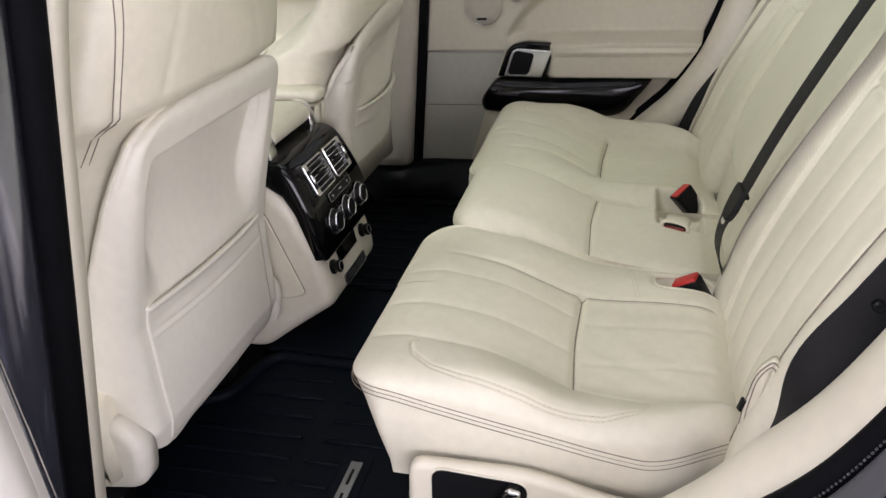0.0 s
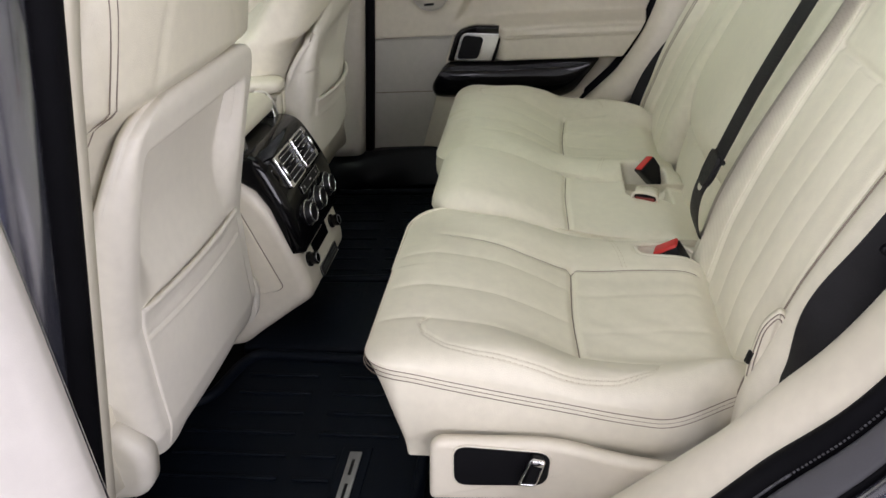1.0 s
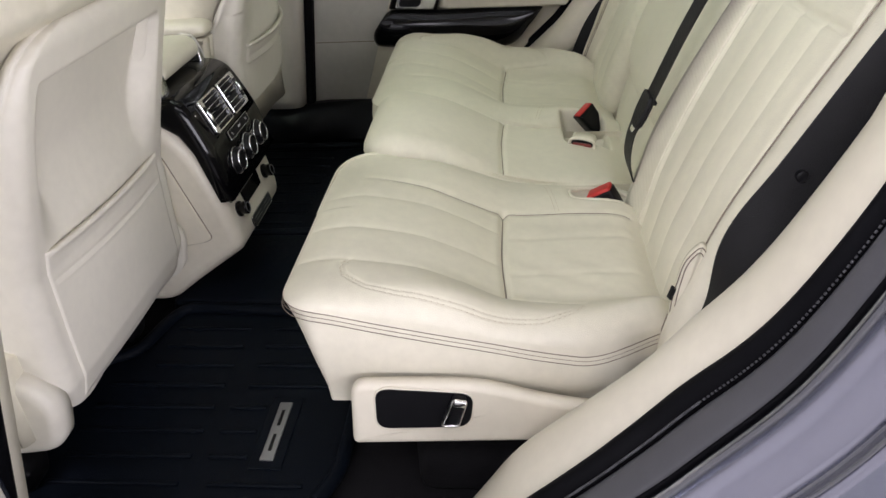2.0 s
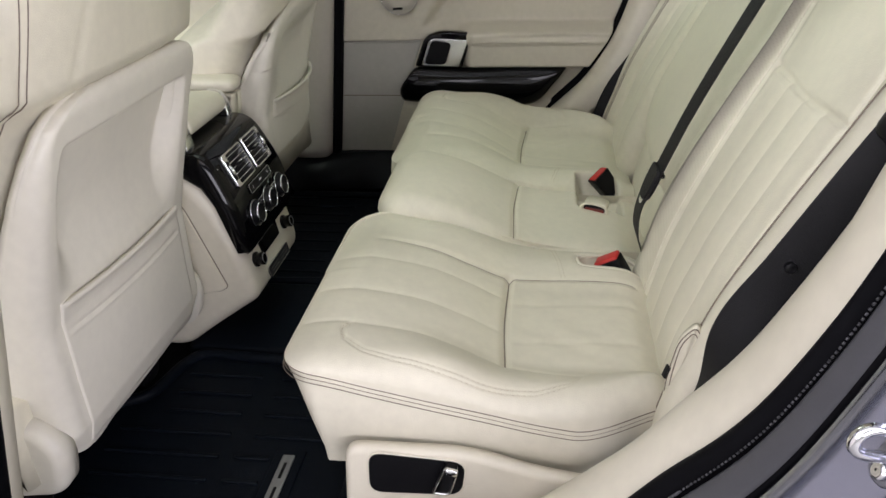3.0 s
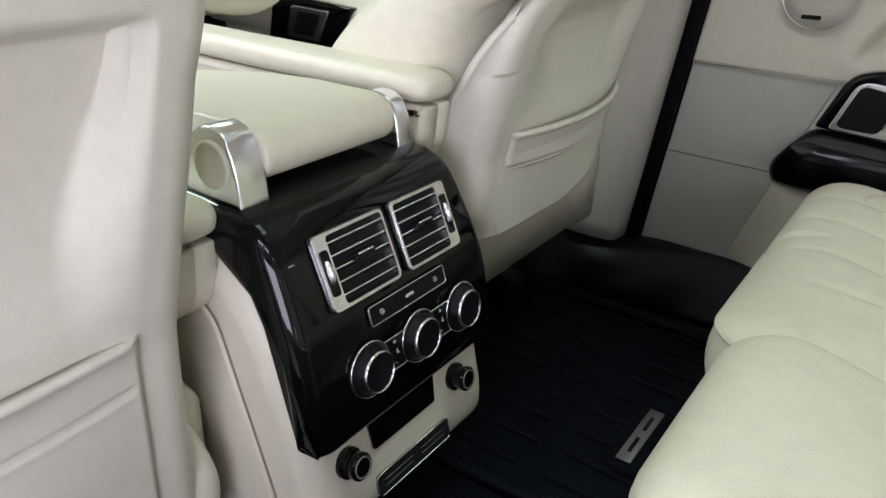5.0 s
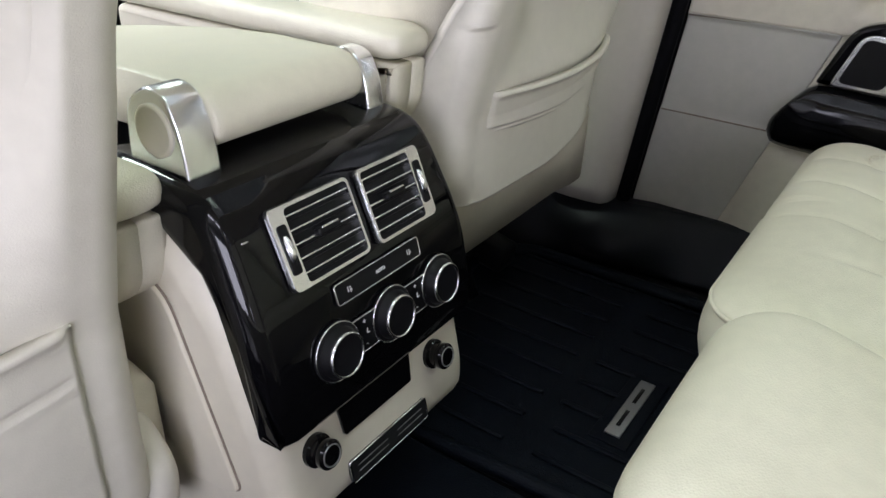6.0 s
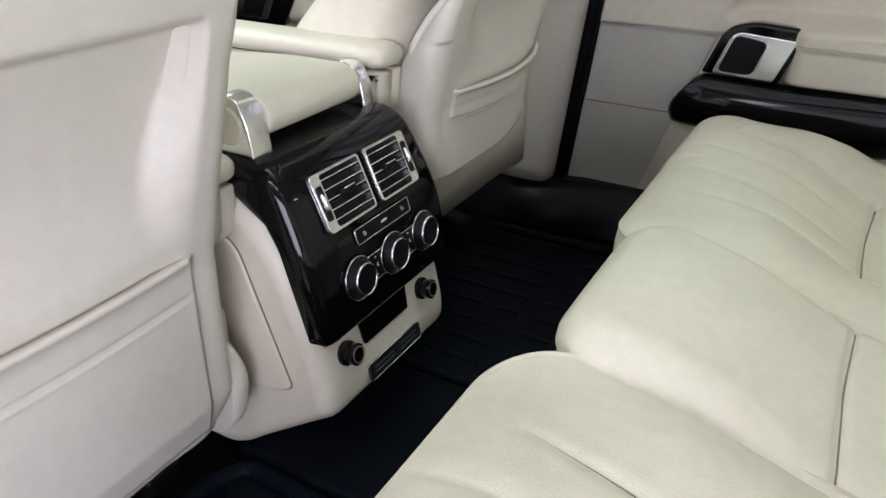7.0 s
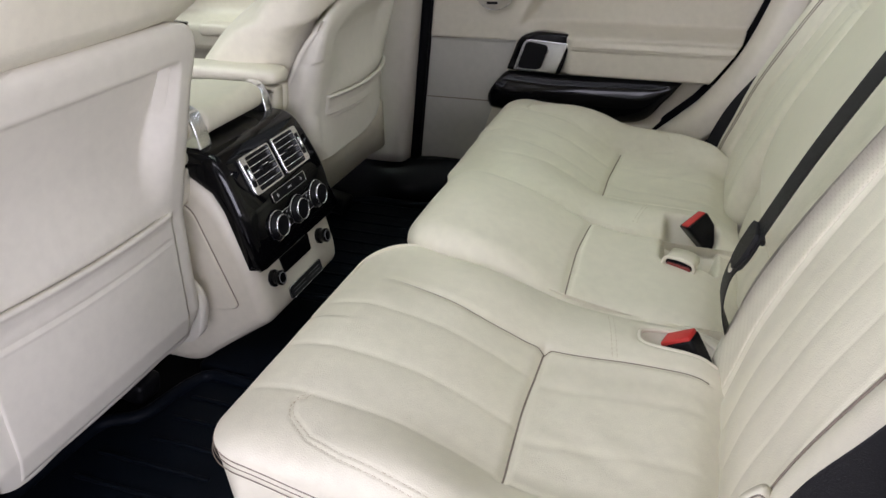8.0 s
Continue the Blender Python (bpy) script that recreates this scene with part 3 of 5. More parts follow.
# roof, screens and closing walls
def roof_ring(name, x0, x1, hy, hole, z, sag, thick, mat, label):
    """A roof sheet with a wide glazed opening; hole is (x0, x1, half width)."""
    xs = np.concatenate([np.linspace(x0, hole[0], 6), np.linspace(hole[0], hole[1], 10)[1:], np.linspace(hole[1], x1, 6)[1:]])
    ys = np.concatenate([np.linspace(-hy, -hole[2], 5), np.linspace(-hole[2], hole[2], 10)[1:], np.linspace(hole[2], hy, 5)[1:]])
    verts, faces, ix = [], [], {}
    for lev in (0, 1):
        for i, x in enumerate(xs):
            for j, y in enumerate(ys):
                ix[lev, i, j] = len(verts)
                verts.append((x, y, z - sag * (y / hy) ** 2 - 0.05 * (2 * (x - x0) / (x1 - x0) - 1) ** 2 + lev * thick))
    solid = lambda i, j: 0 <= i < len(xs) - 1 and 0 <= j < len(ys) - 1 and not (5 <= i < 14 and 4 <= j < 13)
    for i in range(len(xs) - 1):
        for j in range(len(ys) - 1):
            if not solid(i, j):
                continue
            for lev in (0, 1):
                faces.append((ix[lev, i, j], ix[lev, i + 1, j], ix[lev, i + 1, j + 1], ix[lev, i, j + 1]))
            for (a, b), (c, d), (di, dj) in (((i, j), (i, j + 1), (-1, 0)), ((i + 1, j), (i + 1, j + 1), (1, 0)), ((i, j), (i + 1, j), (0, -1)), ((i, j + 1), (i + 1, j + 1), (0, 1))):
                if not solid(i + di, j + dj):
                    faces.append((ix[0, a, b], ix[0, c, d], ix[1, c, d], ix[1, a, b]))
    return structure(name, mesh_from(verts, faces), mat, label, name.split("_")[0])


HOLE = (-0.50, 0.12, 0.36)
roof_ring("headliner", -1.1, 1.3, 0.66, HOLE, 1.13, 0.06, 0.02, HEADLINER, "pale cloth headliner round the roof glass")
roof_ring("roof_panel", -1.1, 1.4, 0.72, HOLE, 1.17, 0.07, 0.015, PAINT, "dark grey painted roof round the roof glass")
pane = structure("roof_glass", rbox((0.64, 0.74, 0.006), 0.002, pose(-0.19, 0, 1.178)), GLASS, "clear glass sunroof pane", "glass")
pane.visible_shadow = False
structure("tail_wall", rbox((0.05, 1.5, 0.75), 0.02, pose(1.15, 0, 0.2)), GREIGE, "closed tail of the cabin behind the bench", "wall")
structure("bulkhead", rbox((0.05, 1.6, 0.9), 0.02, pose(-1.62, 0, 0.2)), BLACK, "black bulkhead under the dashboard", "wall")


# ---- rear bench ----
CUSHION = [(-0.085, 0.17), (-0.115, 0.205), (-0.150, 0.250), (-0.180, 0.300), (-0.1915, 0.335), (-0.183, 0.357), (-0.160, 0.3655), (-0.125, 0.360),
           (-0.05, 0.329), (0.01, 0.294), (0.062, 0.271), (0.12, 0.264), (0.20, 0.262), (0.27, 0.258), (0.31, 0.25)]


def seat_relief(s, yc, inner, outer):
    """Seams of an outer seat; s is the side (-1 left), inner and outer the lateral ends of its panel."""
    def f(a, b):
        q = s * b                                  # distance from the middle of the car
        r = 0.036 * sstep(0.455, 0.55, q) * sstep(-0.13, 0.05, a)
        r = r + 0.014 * sstep(0.27, 0.19, q) * sstep(-0.10, 0.06, a)
        r = r - 0.004 * np.exp(-((q - yc) / 0.09) ** 2) * sstep(0.0, 0.1, a)
        r += groove(a, q, [(0.063, inner), (0.062, yc), (0.069, outer)], 0.0075, 0.005)
        r += groove(a, q, [(-0.143, inner), (-0.09, inner + 0.006), (-0.03, inner + 0.010), (0.02, inner + 0.007), (0.063, inner)], 0.0040, 0.0065) * sstep(-0.18, -0.05, a)
        r += groove(a, q, [(0.063, inner), (0.15, inner - 0.008), (0.26, inner - 0.012)], 0.003, 0.004)
        for y0_, y1_, y2_ in FLUTES:
            line = [(-0.195, y0_), (-0.06, y1_), (0.058, y2_)]
            r += groove(a, q, line, 0.0016, 0.015) + groove(a, q, line, 0.0012, 0.0035)
        for y0_, y1_ in ((0.312, 0.292), (0.410, 0.388)):
            r += groove(a, q, [(0.075, y0_), (0.25, y1_)], 0.0014, 0.007)
        r += groove(a, q, [(0.063, outer), (0.11, outer + 0.01), (0.165, outer + 0.018)], 0.0025, 0.005)
        for off in (0.0, 0.006):
            r += groove(a, q, [(x, y + off) for x, y in LOOP], 0.0013, 0.0018)
        r = r - 0.016 * sstep(0.33, 0.17, q) * sstep(-0.04, -0.17, a)
        # buckle well in the inner bolster
        yw, hw = (0.180, 0.020) if s < 0 else (0.145, 0.042)
        if s < 0:
            r += -0.034 * np.exp(-(((a - 0.228) / 0.048) ** 4 + ((q - yw) / hw) ** 4))
        else:
            r += -0.052 * np.exp(-(((a - 0.222) / 0.040) ** 10 + ((q - yw) / hw) ** 10))
        # soft creases of use
        r += 0.0011 * np.sin(a * 70 + 5 * np.sin(q * 23)) * np.exp(-((a - 0.15) / 0.08) ** 2) * np.exp(-((q - yc) / 0.1) ** 2)
        return r
    return f


LOOP = [(-0.126, 0.490), (-0.135, 0.503), (-0.127, 0.524), (-0.098, 0.545), (-0.059, 0.556), (-0.01, 0.561), (0.04, 0.564), (0.11, 0.558), (0.15, 0.538), (0.165, 0.515)]
FLUTES = [(0.320, 0.312, 0.305), (0.414, 0.402, 0.392), (0.494, 0.486, 0.474)]   # pressed lines between the flutes, from the front edge to the cross seam


def mid_relief(a, b):
    r = groove(a, b, [(0.064, -0.118), (0.060, 0), (0.064, 0.118)], 0.008, 0.0045)
    r += 0.007 * np.cos(np.clip(b / 0.135, -1, 1) * math.pi / 2) * sstep(0.25, 0.0, a)
    # pocket that holds the two buckles
    r += -0.052 * np.exp(-(((a - 0.222) / 0.040) ** 10 + ((b - 0.105) / 0.060) ** 10))
    r += 0.002 * np.cos(a * 30) * np.exp(-((a - 0.15) / 0.08) ** 2)
    return r


bench = thing("rear_bench", "cream leather rear bench with three fluted seats, lightly creased", "bench seat")
pads = {}
CROWN = [(-0.22, 0.338), (-0.16, 0.3435), (-0.125, 0.3425), (-0.05, 0.325), (0.01, 0.297), (0.062, 0.271), (0.12, 0.264), (0.20, 0.262), (0.245, 0.257), (0.275, 0.240), (0.32, 0.215)]
WELT = [(-0.22, 0.326), (-0.16, 0.3275), (-0.084, 0.311), (-0.02, 0.297), (0.049, 0.283), (0.10, 0.272), (0.136, 0.266), (0.17, 0.262), (0.22, 0.260), (0.32, 0.258)]
WELT_R = [(x, z - 0.026 * float(sstep(0.14, 0.19, x)) - 0.020 * float(sstep(0.05, -0.15, x))) for x, z in WELT]
for s, nm in ((-1, "left"), (1, "right")):
    y0, y1 = (-0.586, -0.126) if s < 0 else (0.126, 0.586)
    pad = Cushion(CROWN, WELT if s < 0 else WELT_R, y0, y1, -0.201 if s < 0 else -0.203, 0.30, seat_relief(s, 0.365, 0.247, 0.478), (0.050, 0.085 if s < 0 else 0.058), (0.045, 0.075), s, 0.182, 0.065, 0.009 if s < 0 else 0.016, 0.118 if s < 0 else 0.06)
    pads[nm] = pad
    cush = part("cushion", pad.build(), LEATHER, bench)
    o, m = pad.outline()
    keep = [k for k in range(len(o)) if s * o[k, 1] > 0.34]
    inner = [k for k in range(len(o)) if s * o[k, 1] <= 0.35 and o[k, 0] < -0.06]
    part("piping", tube([o[k] - m[k] * 0.0008 for k in inner], 0.0026, 8), LEATHER, cush)
    for dz, r_, lift, mt, nme in ((0.0, 0.0007, 0.0003, THREAD, "piping"), (-0.0055, 0.0005, 0.0014, THREAD, "stitching"), (-0.0106, 0.0005, 0.0030, THREAD, "stitching")):
        part(nme, tube([o[k] + m[k] * (lift - 0.0004) + [0, 0, dz] for k in keep], r_, 8), mt, cush)
    for path, r_ in (([(0.063, 0.247), (0.062, 0.365), (0.069, 0.478)], 0.0013), ([(-0.143, 0.247), (-0.09, 0.253), (-0.03, 0.257), (0.02, 0.254), (0.063, 0.247)], 0.0007), ([(0.063, 0.247), (0.15, 0.239), (0.26, 0.235)], 0.0008)):
        if s < 0 or r_ > 0.001:
            part("seam", tube(seam_on(pad, [(x, s * y) for x, y in path], 50, 0.0002), r_ * np.clip(np.linspace(0.05 if r_ < 0.00075 else 1.0, 2.4, 50), 0, 1), 6), THREAD, cush)
    for off in (0.0, 0.006):
        part("stitching", stitches(seam_on(pad, [(x, s * (y + off)) for x, y in LOOP], 70, -0.0002)), PALE_THREAD, cush)
    # rows of punched holes in the valleys between the flutes
    for y0_, yv, y2_ in FLUTES if s > 0 else ():
        vs, fs = [], []
        for i_ in range(26):
            x = -0.115 + 0.0042 * i_
            for j_ in range(-2, 3):
                if abs(j_) > 2.6 * math.sin(math.pi * (i_ + 0.5) / 26):
                    continue
                c = pad.surface(x + 0.0021 * (j_ % 2), s * (float(np.interp(x, [-0.195, -0.06, 0.058], [y0_, yv, y2_])) + 0.0034 * j_), 0.0002)
                n0 = len(vs)
                vs += [(c.x + 0.0008 * math.cos(q), c.y + 0.0008 * math.sin(q), pad.surface(c.x + 0.0008 * math.cos(q), c.y + 0.0008 * math.sin(q), 0.0002).z) for q in np.linspace(0, 2 * math.pi, 6, endpoint=False)]
                fs.append(tuple(range(n0, n0 + 6)))
        part("perforation", mesh_from(vs, fs), PUNCHED, cush, "rows of tiny punched holes")
    for k in (0, 1):
        part("stitching", stitches(seam_on(pad, [(0.128 + 0.006 * k, s * 0.150), (0.136 + 0.006 * k, s * 0.19), (0.145 + 0.006 * k, s * 0.236)], 30, -0.0002)), PALE_THREAD, cush)
ring = [pads["left"].surface(0.2285 + 0.057 * math.copysign(abs(math.cos(q)) ** 0.6, math.cos(q)), -0.181 - 0.0245 * math.copysign(abs(math.sin(q)) ** 0.7, math.sin(q)), 0.0006) for q in np.linspace(0, 2 * math.pi, 48, endpoint=False)]
part("buckle_bezel", tube([tuple(p) for p in ring], 0.0028, 8, True), PLASTIC, bench, "cream plastic rim round the buckle well")
MIDC = [(-0.20, 0.345), (-0.14, 0.350), (-0.10, 0.347), (-0.04, 0.330), (0.01, 0.306), (0.062, 0.281), (0.12, 0.270), (0.20, 0.266), (0.245, 0.259), (0.275, 0.242), (0.32, 0.215)]
MIDW = [(x, z - 0.012) for x, z in WELT]
mid = Cushion(MIDC, MIDW, -0.142, 0.136, -0.178, 0.30, mid_relief, (0.06, 0.06), (0.045, 0.045), 0, 0.17)
mc = part("cushion", mid.build(170, 100), LEATHER, bench)
part("seam", tube(seam_on(mid, [(0.064, -0.118), (0.060, 0), (0.064, 0.118)], 40, 0.0002), 0.0013, 6), THREAD, mc)

RECLINE = Matrix(((0.383, 0, -0.924, 0.258), (0, 1, 0, 0), (0.924, 0, 0.383, 0.20), (0, 0, 0, 1)))
BACK = [(0.03, -0.10), (0.005, -0.06), (0.008, -0.02), (0.04, 0.0), (0.12, 0.012), (0.22, 0.018), (0.34, 0.012), (0.45, 0.002), (0.56, -0.004), (0.63, -0.015), (0.67, -0.045), (0.68, -0.09)]


def back_relief(s):
    def f(a, b):
        q = np.abs(b)
        r = 0.024 * sstep(0.475, 0.55, q) * sstep(0.62, 0.45, a) + 0.012 * sstep(0.24, 0.17, q)
        r += groove(a, q, [(0.02, 0.245), (0.2, 0.232), (0.433, 0.215), (0.60, 0.205)], 0.004, 0.006)
        r += groove(a, q, [(0.02, 0.500), (0.433, 0.480), (0.60, 0.47)], 0.005, 0.005)
        r += groove(a, q, [(0.433, 0.215), (0.425, 0.35), (0.433, 0.480)], 0.005, 0.004)
        for k in (1, 2, 3):
            y = 0.238 + 0.255 * k / 4
            line = [(0.05, y), (0.425, y - 0.014)]
            r += groove(a, q, line, 0.0015, 0.014) + groove(a, q, line, 0.0008, 0.003)
        r += groove(a, q, [(0.02, 0.165), (0.6, 0.150)], 0.002, 0.004)
        r += 0.0015 * np.sin(a * 38 + 9 * q) * np.exp(-((a - 0.1) / 0.1) ** 2)
        return r
    return f


MID_BACK = [(0.175, -0.10), (0.150, -0.06), (0.148, -0.02), (0.172, 0.004), (0.22, 0.014), (0.34, 0.012), (0.45, 0.004), (0.56, -0.004), (0.63, -0.015), (0.67, -0.045), (0.68, -0.09)]


def mid_back(a, b):
    r = 0.010 * np.cos(np.clip((b - 0.075) / 0.215, -1, 1) * math.pi / 2)
    r += 0.0012 * np.sin(a * 40 + 12 * b) * np.exp(-((a - 0.24) / 0.06) ** 2)
    return r


def flap_relief(a, b):
    return -0.032 + 0.008 * np.cos(np.clip((b - 0.08) / 0.2, -1, 1) * math.pi / 2) + 0.0015 * np.sin(b * 60 + a * 20)


for s, nm in ((-1, "left"), (1, "right")):
    b0, b1 = (-0.589, -0.132) if s < 0 else (0.292, 0.585)
    pb = Pad(RECLINE, BACK, b0, b1, -0.12, back_relief(s), edge=0.035, corner=0.03, bulge=0.004, na=190, nb=180)
    pads["back_" + nm] = pb
    back = part("backrest", pb.build(), LEATHER, bench)
    for off in (0.0, 0.006):
        part("stitching", tube([pb.surface(a, s * (0.530 - 0.03 * a + off), 0.0008) for a in np.linspace(0.06, 0.62, 60)], 0.0008, 6), THREAD, back)
    if s > 0:
        continue
    # perforated strip on the inner bolster
    nu, nv = 90, 14
    g = np.zeros((nu, nv, 3))
    for i, a in enumerate(np.linspace(0.05, 0.56, nu)):
        for j, q in enumerate(np.linspace(0.176 - 0.016 * a, 0.242 - 0.06 * a - 0.006, nv)):
            g[i, j] = pb.surface(a, s * q, 0.0012)
    part("perforated_panel", slab(g, g + np.array([0.924, 0, -0.383]) * 0.002), PERFORATED, back, "finely perforated cream leather strip")
pm = Pad(RECLINE, MID_BACK, -0.133, 0.290, -0.12, mid_back, edge=0.026, corner=0.085, bulge=0.002, na=150, nb=80)
mbk = part("backrest", pm.build(), LEATHER, bench)
part("lower_flap", Pad(RECLINE, [p for p in BACK if p[0] < 0.3], -0.133, 0.292, -0.12, flap_relief, edge=0.02, corner=0.02, bulge=0.001, na=80, nb=60).build(), LEATHER, mbk)
# child seat anchor slot high on the middle backrest
am = axes(pm.surface(0.556, -0.002, 0.001), (0, -1, 0), (0.383, 0, 0.924))
part("anchor_frame", tube([tuple(am @ Vector((x, y, 0.002))) for x, y in rounded([(-0.014, -0.020), (0.014, -0.020), (0.014, 0.020), (-0.014, 0.020)], 0.005)], 0.003, 8, True), PLASTIC, mbk, "small cream anchor frame")

# switch panel on the side of the bench
panel_m = axes((0, -0.597, 0), (1, 0, 0), (0, 0, 1))
out = rounded([(-0.124, 0.143), (0.19, 0.156), (0.20, 0.205), (0.115, 0.218), (0.035, 0.2435), (-0.117, 0.241)], [0.010, 0.01, 0.02, 0.05, 0.05, 0.022], 8)
sw = part("switch_panel", plate(out, 0.016, 0.009, panel_m, 5, 0.0012), PLASTIC, bench, "cream plastic side cover with a black switch panel")
inset = rounded([(-0.090, 0.174), (0.024, 0.179), (0.031, 0.232), (-0.087, 0.239)], 0.019, 7)
part("bezel", tube([tuple(panel_m @ Vector((x, y, 0.0162))) for x, y in inset], 0.0018, 6, True), PLASTIC, sw)
part("switch_plate", plate(inset, 0.0185, 0.0015, panel_m), BLACK, sw, "matt black switch plate")
lev = rounded([(-0.009, 0.192), (0.011, 0.192), (0.022, 0.230), (0.007, 0.233)], 0.005, 4)
lm = axes((0, -0.6155, 0), (1, 0, 0), (0, 0, 1))
part("lever", plate(lev, 0.012, 0.004, lm), BLACK, sw, "black seat adjuster lever with chrome edge")
part("lever_edge", tube([tuple(lm @ Vector((x, y, 0.0115))) for x, y in lev], 0.0017, 6, True), CHROME, sw, "chrome edge round the lever")
part("lever_tip", rbox((0.016, 0.006, 0.010), 0.0025, pose(0.0145, -0.6285, 0.2290, 0, 12, 0)), CHROME, sw, "chrome lever tip")


# ---- front seats ----
def front_seat(s, dz, dx, label):
    """A front seat seen from behind; s -1 left, 1 right."""
    yc = s * 0.390
    seat = thing("front_seat", label, "car seat", "front seats")
    XRIM = lambda z: np.interp(z, [0.10, 0.155, 0.2, 0.26, 0.36, 0.42, 0.5, 0.63, 0.75, 0.9], [-0.512, -0.500, -0.488, -0.488, -0.485, -0.470, -0.447, -0.410, -0.384, -0.36])
    XEDGE = lambda z: np.interp(z, [0.15, 0.213, 0.356, 0.427, 0.524, 0.60, 0.645], [-0.588, -0.580, -0.544, -0.519, -0.471, -0.435, -0.420])
    zlo = 0.158 if s < 0 else 0.262
    inner = -s                                     # the side of the seat that faces the console
    if s > 0:
        XEDGE = lambda z: np.interp(z, [0.15, 0.26, 0.372, 0.404, 0.438, 0.470, 0.495, 0.517, 0.548, 0.645], [-0.60, -0.585, -0.552, -0.533, -0.512, -0.493, -0.475, -0.456, -0.432, -0.420])
    # how far the top edge of the shell falls away across the seat
    fall = lambda b: 0.642 - float(np.interp(b, [-0.212, -0.195, -0.178, -0.13, -0.09, 0.0, 0.12, 0.2], [0.525, 0.535, 0.548, 0.569, 0.581, 0.596, 0.604, 0.604])) if s > 0 else 0.0
    sink = lambda b, z: fall(b) * float(sstep(0.40, 0.642, z))
    round_in = lambda z: float(np.interp(z, [0.20, 0.50, 0.58, 0.60, 0.615, 0.628, 0.636, 0.642], [0.206, 0.209, 0.208, 0.206, 0.202, 0.194, 0.182, 0.155]))
    round_in = round_in if s < 0 else lambda z: float(np.interp(z, [0.20, 0.60, 0.63, 0.642], [0.206, 0.208, 0.205, 0.196]))
    round_out = lambda z: float(np.interp(z, [0.50, 0.542, 0.58, 0.60, 0.615, 0.628, 0.636, 0.642], [0.203, 0.200, 0.191, 0.182, 0.171, 0.148, 0.120, 0.085]))
    back_x = lambda z, b: float(XRIM(z)) - float(np.interp(z + fall(b), [0.60, 0.636, 0.652], [0.034, 0.022, -0.004]))
    thick = lambda z: float(np.interp(z, [0.15, 0.3, 0.485, 0.636, 0.8], [0.15, 0.15, 0.115, 0.070, 0.06]) if s < 0 else np.interp(z, [0.15, 0.3, 0.456, 0.509, 0.565, 0.616, 0.672, 0.8], [0.15, 0.15, 0.122, 0.102, 0.080, 0.064, 0.055, 0.05]))
    half_width = lambda z, out=0: (0.226 + 0.004 * math.sin((z - 0.2) * 6) + 0.014 * math.exp(-((z - 0.68) / 0.07) ** 2)) * (1 - 0.10 * float(sstep(0.68, 0.88, z))) - out * 0.018 * float(sstep(0.62, 0.80, z))
    rise = lambda b, z: 0.055 * float(sstep(-0.02, 0.20, b) * sstep(0.42, zlo, z)) if s > 0 else 0.0
    grid = []
    for z in np.concatenate([np.linspace(zlo, 0.615, 150), 0.615 + 0.027 * np.sin(np.linspace(0.05, math.pi / 2, 20))]):
        k = max(0.0, (z - 0.615) / 0.027)
        lean = 0.012 * (1 - math.sqrt(max(1 - k * k, 0)))
        x0, xe = float(XRIM(z)) - lean, min(float(XEDGE(z)), float(XRIM(z)) - 0.016)
        tuck_in = 0.020 * float(sstep(zlo + 0.042, zlo, z))
        wide = {inner: round_in(z) - tuck_in, -inner: round_out(z) - tuck_in - (0.05 * float(sstep(0.40, 0.27, z)) if s > 0 else 0.0)}
        rr = min(0.026, x0 - xe)

        def flank(hb):
            arc = [(hb - rr * (1 - math.cos(q)), x0 - rr + rr * math.sin(q)) for q in np.linspace(0.25, math.pi / 2, 7)]
            return [(hb + 0.002, xe), (hb + 0.001, (xe + x0 - rr) / 2), (hb, x0 - rr)] + arc

        fold = lambda b: (1.5 * max(0.0, b - 0.05) ** 2) if s > 0 else 0.0
        mids = np.linspace(wide[1] - rr, -(wide[-1] - rr), 130)[1:-1]
        row = []
        for b, x in flank(wide[1]):
            row.append((x - fold(b) + XRIM(z - sink(b, z)) - XRIM(z) + dx, yc + b, z + rise(b, z) - sink(b, z) + dz))
        for b in mids:
            rim = min(wide[1 if b > 0 else -1], 0.204) - 0.036
            slope = (0.010 if s < 0 else 0.06) + 0.042 * float(sstep(0.58, 0.42, z))
            side = float(sstep(rim, rim - slope, abs(b)))
            crisp = 0.75 if s < 0 else 0.0
            top = float((crisp * sstep(0.592, 0.578, z) + (1 - crisp) * sstep(0.60, 0.52, z)) * sstep(0.36, 0.50, z))
            swell = (0.006 if s < 0 else 0.012) * max(0.0, 1 - (b / 0.17) ** 2) * float(sstep(0.44, 0.36, z))
            row.append((x0 + swell - (0.034 if s < 0 else 0.024) * side * top - 0.005 * side * float(sstep(0.40, 0.36, z)) - fold(b) + XRIM(z - sink(b, z)) - XRIM(z) + dx, yc + b, z + rise(b, z) - sink(b, z) + dz))
        for b, x in reversed(flank(wide[-1])):
            row.append((min(x, max(float(XEDGE(z - sink(-b, z))), x - 0.1)) if s > 0 and b > wide[-1] + 0.0005 else x + XRIM(z - sink(-b, z)) - XRIM(z), yc - b, z - sink(-b, z) + dz))
            row[-1] = (row[-1][0] + dx,) + row[-1][1:]
        grid.append(row)
    g = np.array(grid)
    back = g.copy()
    back[:, :, 0] -= 0.014
    back[:, :, 1] = yc + (back[:, :, 1] - yc) * 0.96
    shell = part("back_shell", slab(g, back), SHELL, seat, "smooth cream moulded back shell")
    # map pocket
    nz2, nb2 = 60, 80
    bs2 = np.linspace(-0.162, 0.162, nb2)
    g = np.zeros((nz2, nb2, 3))
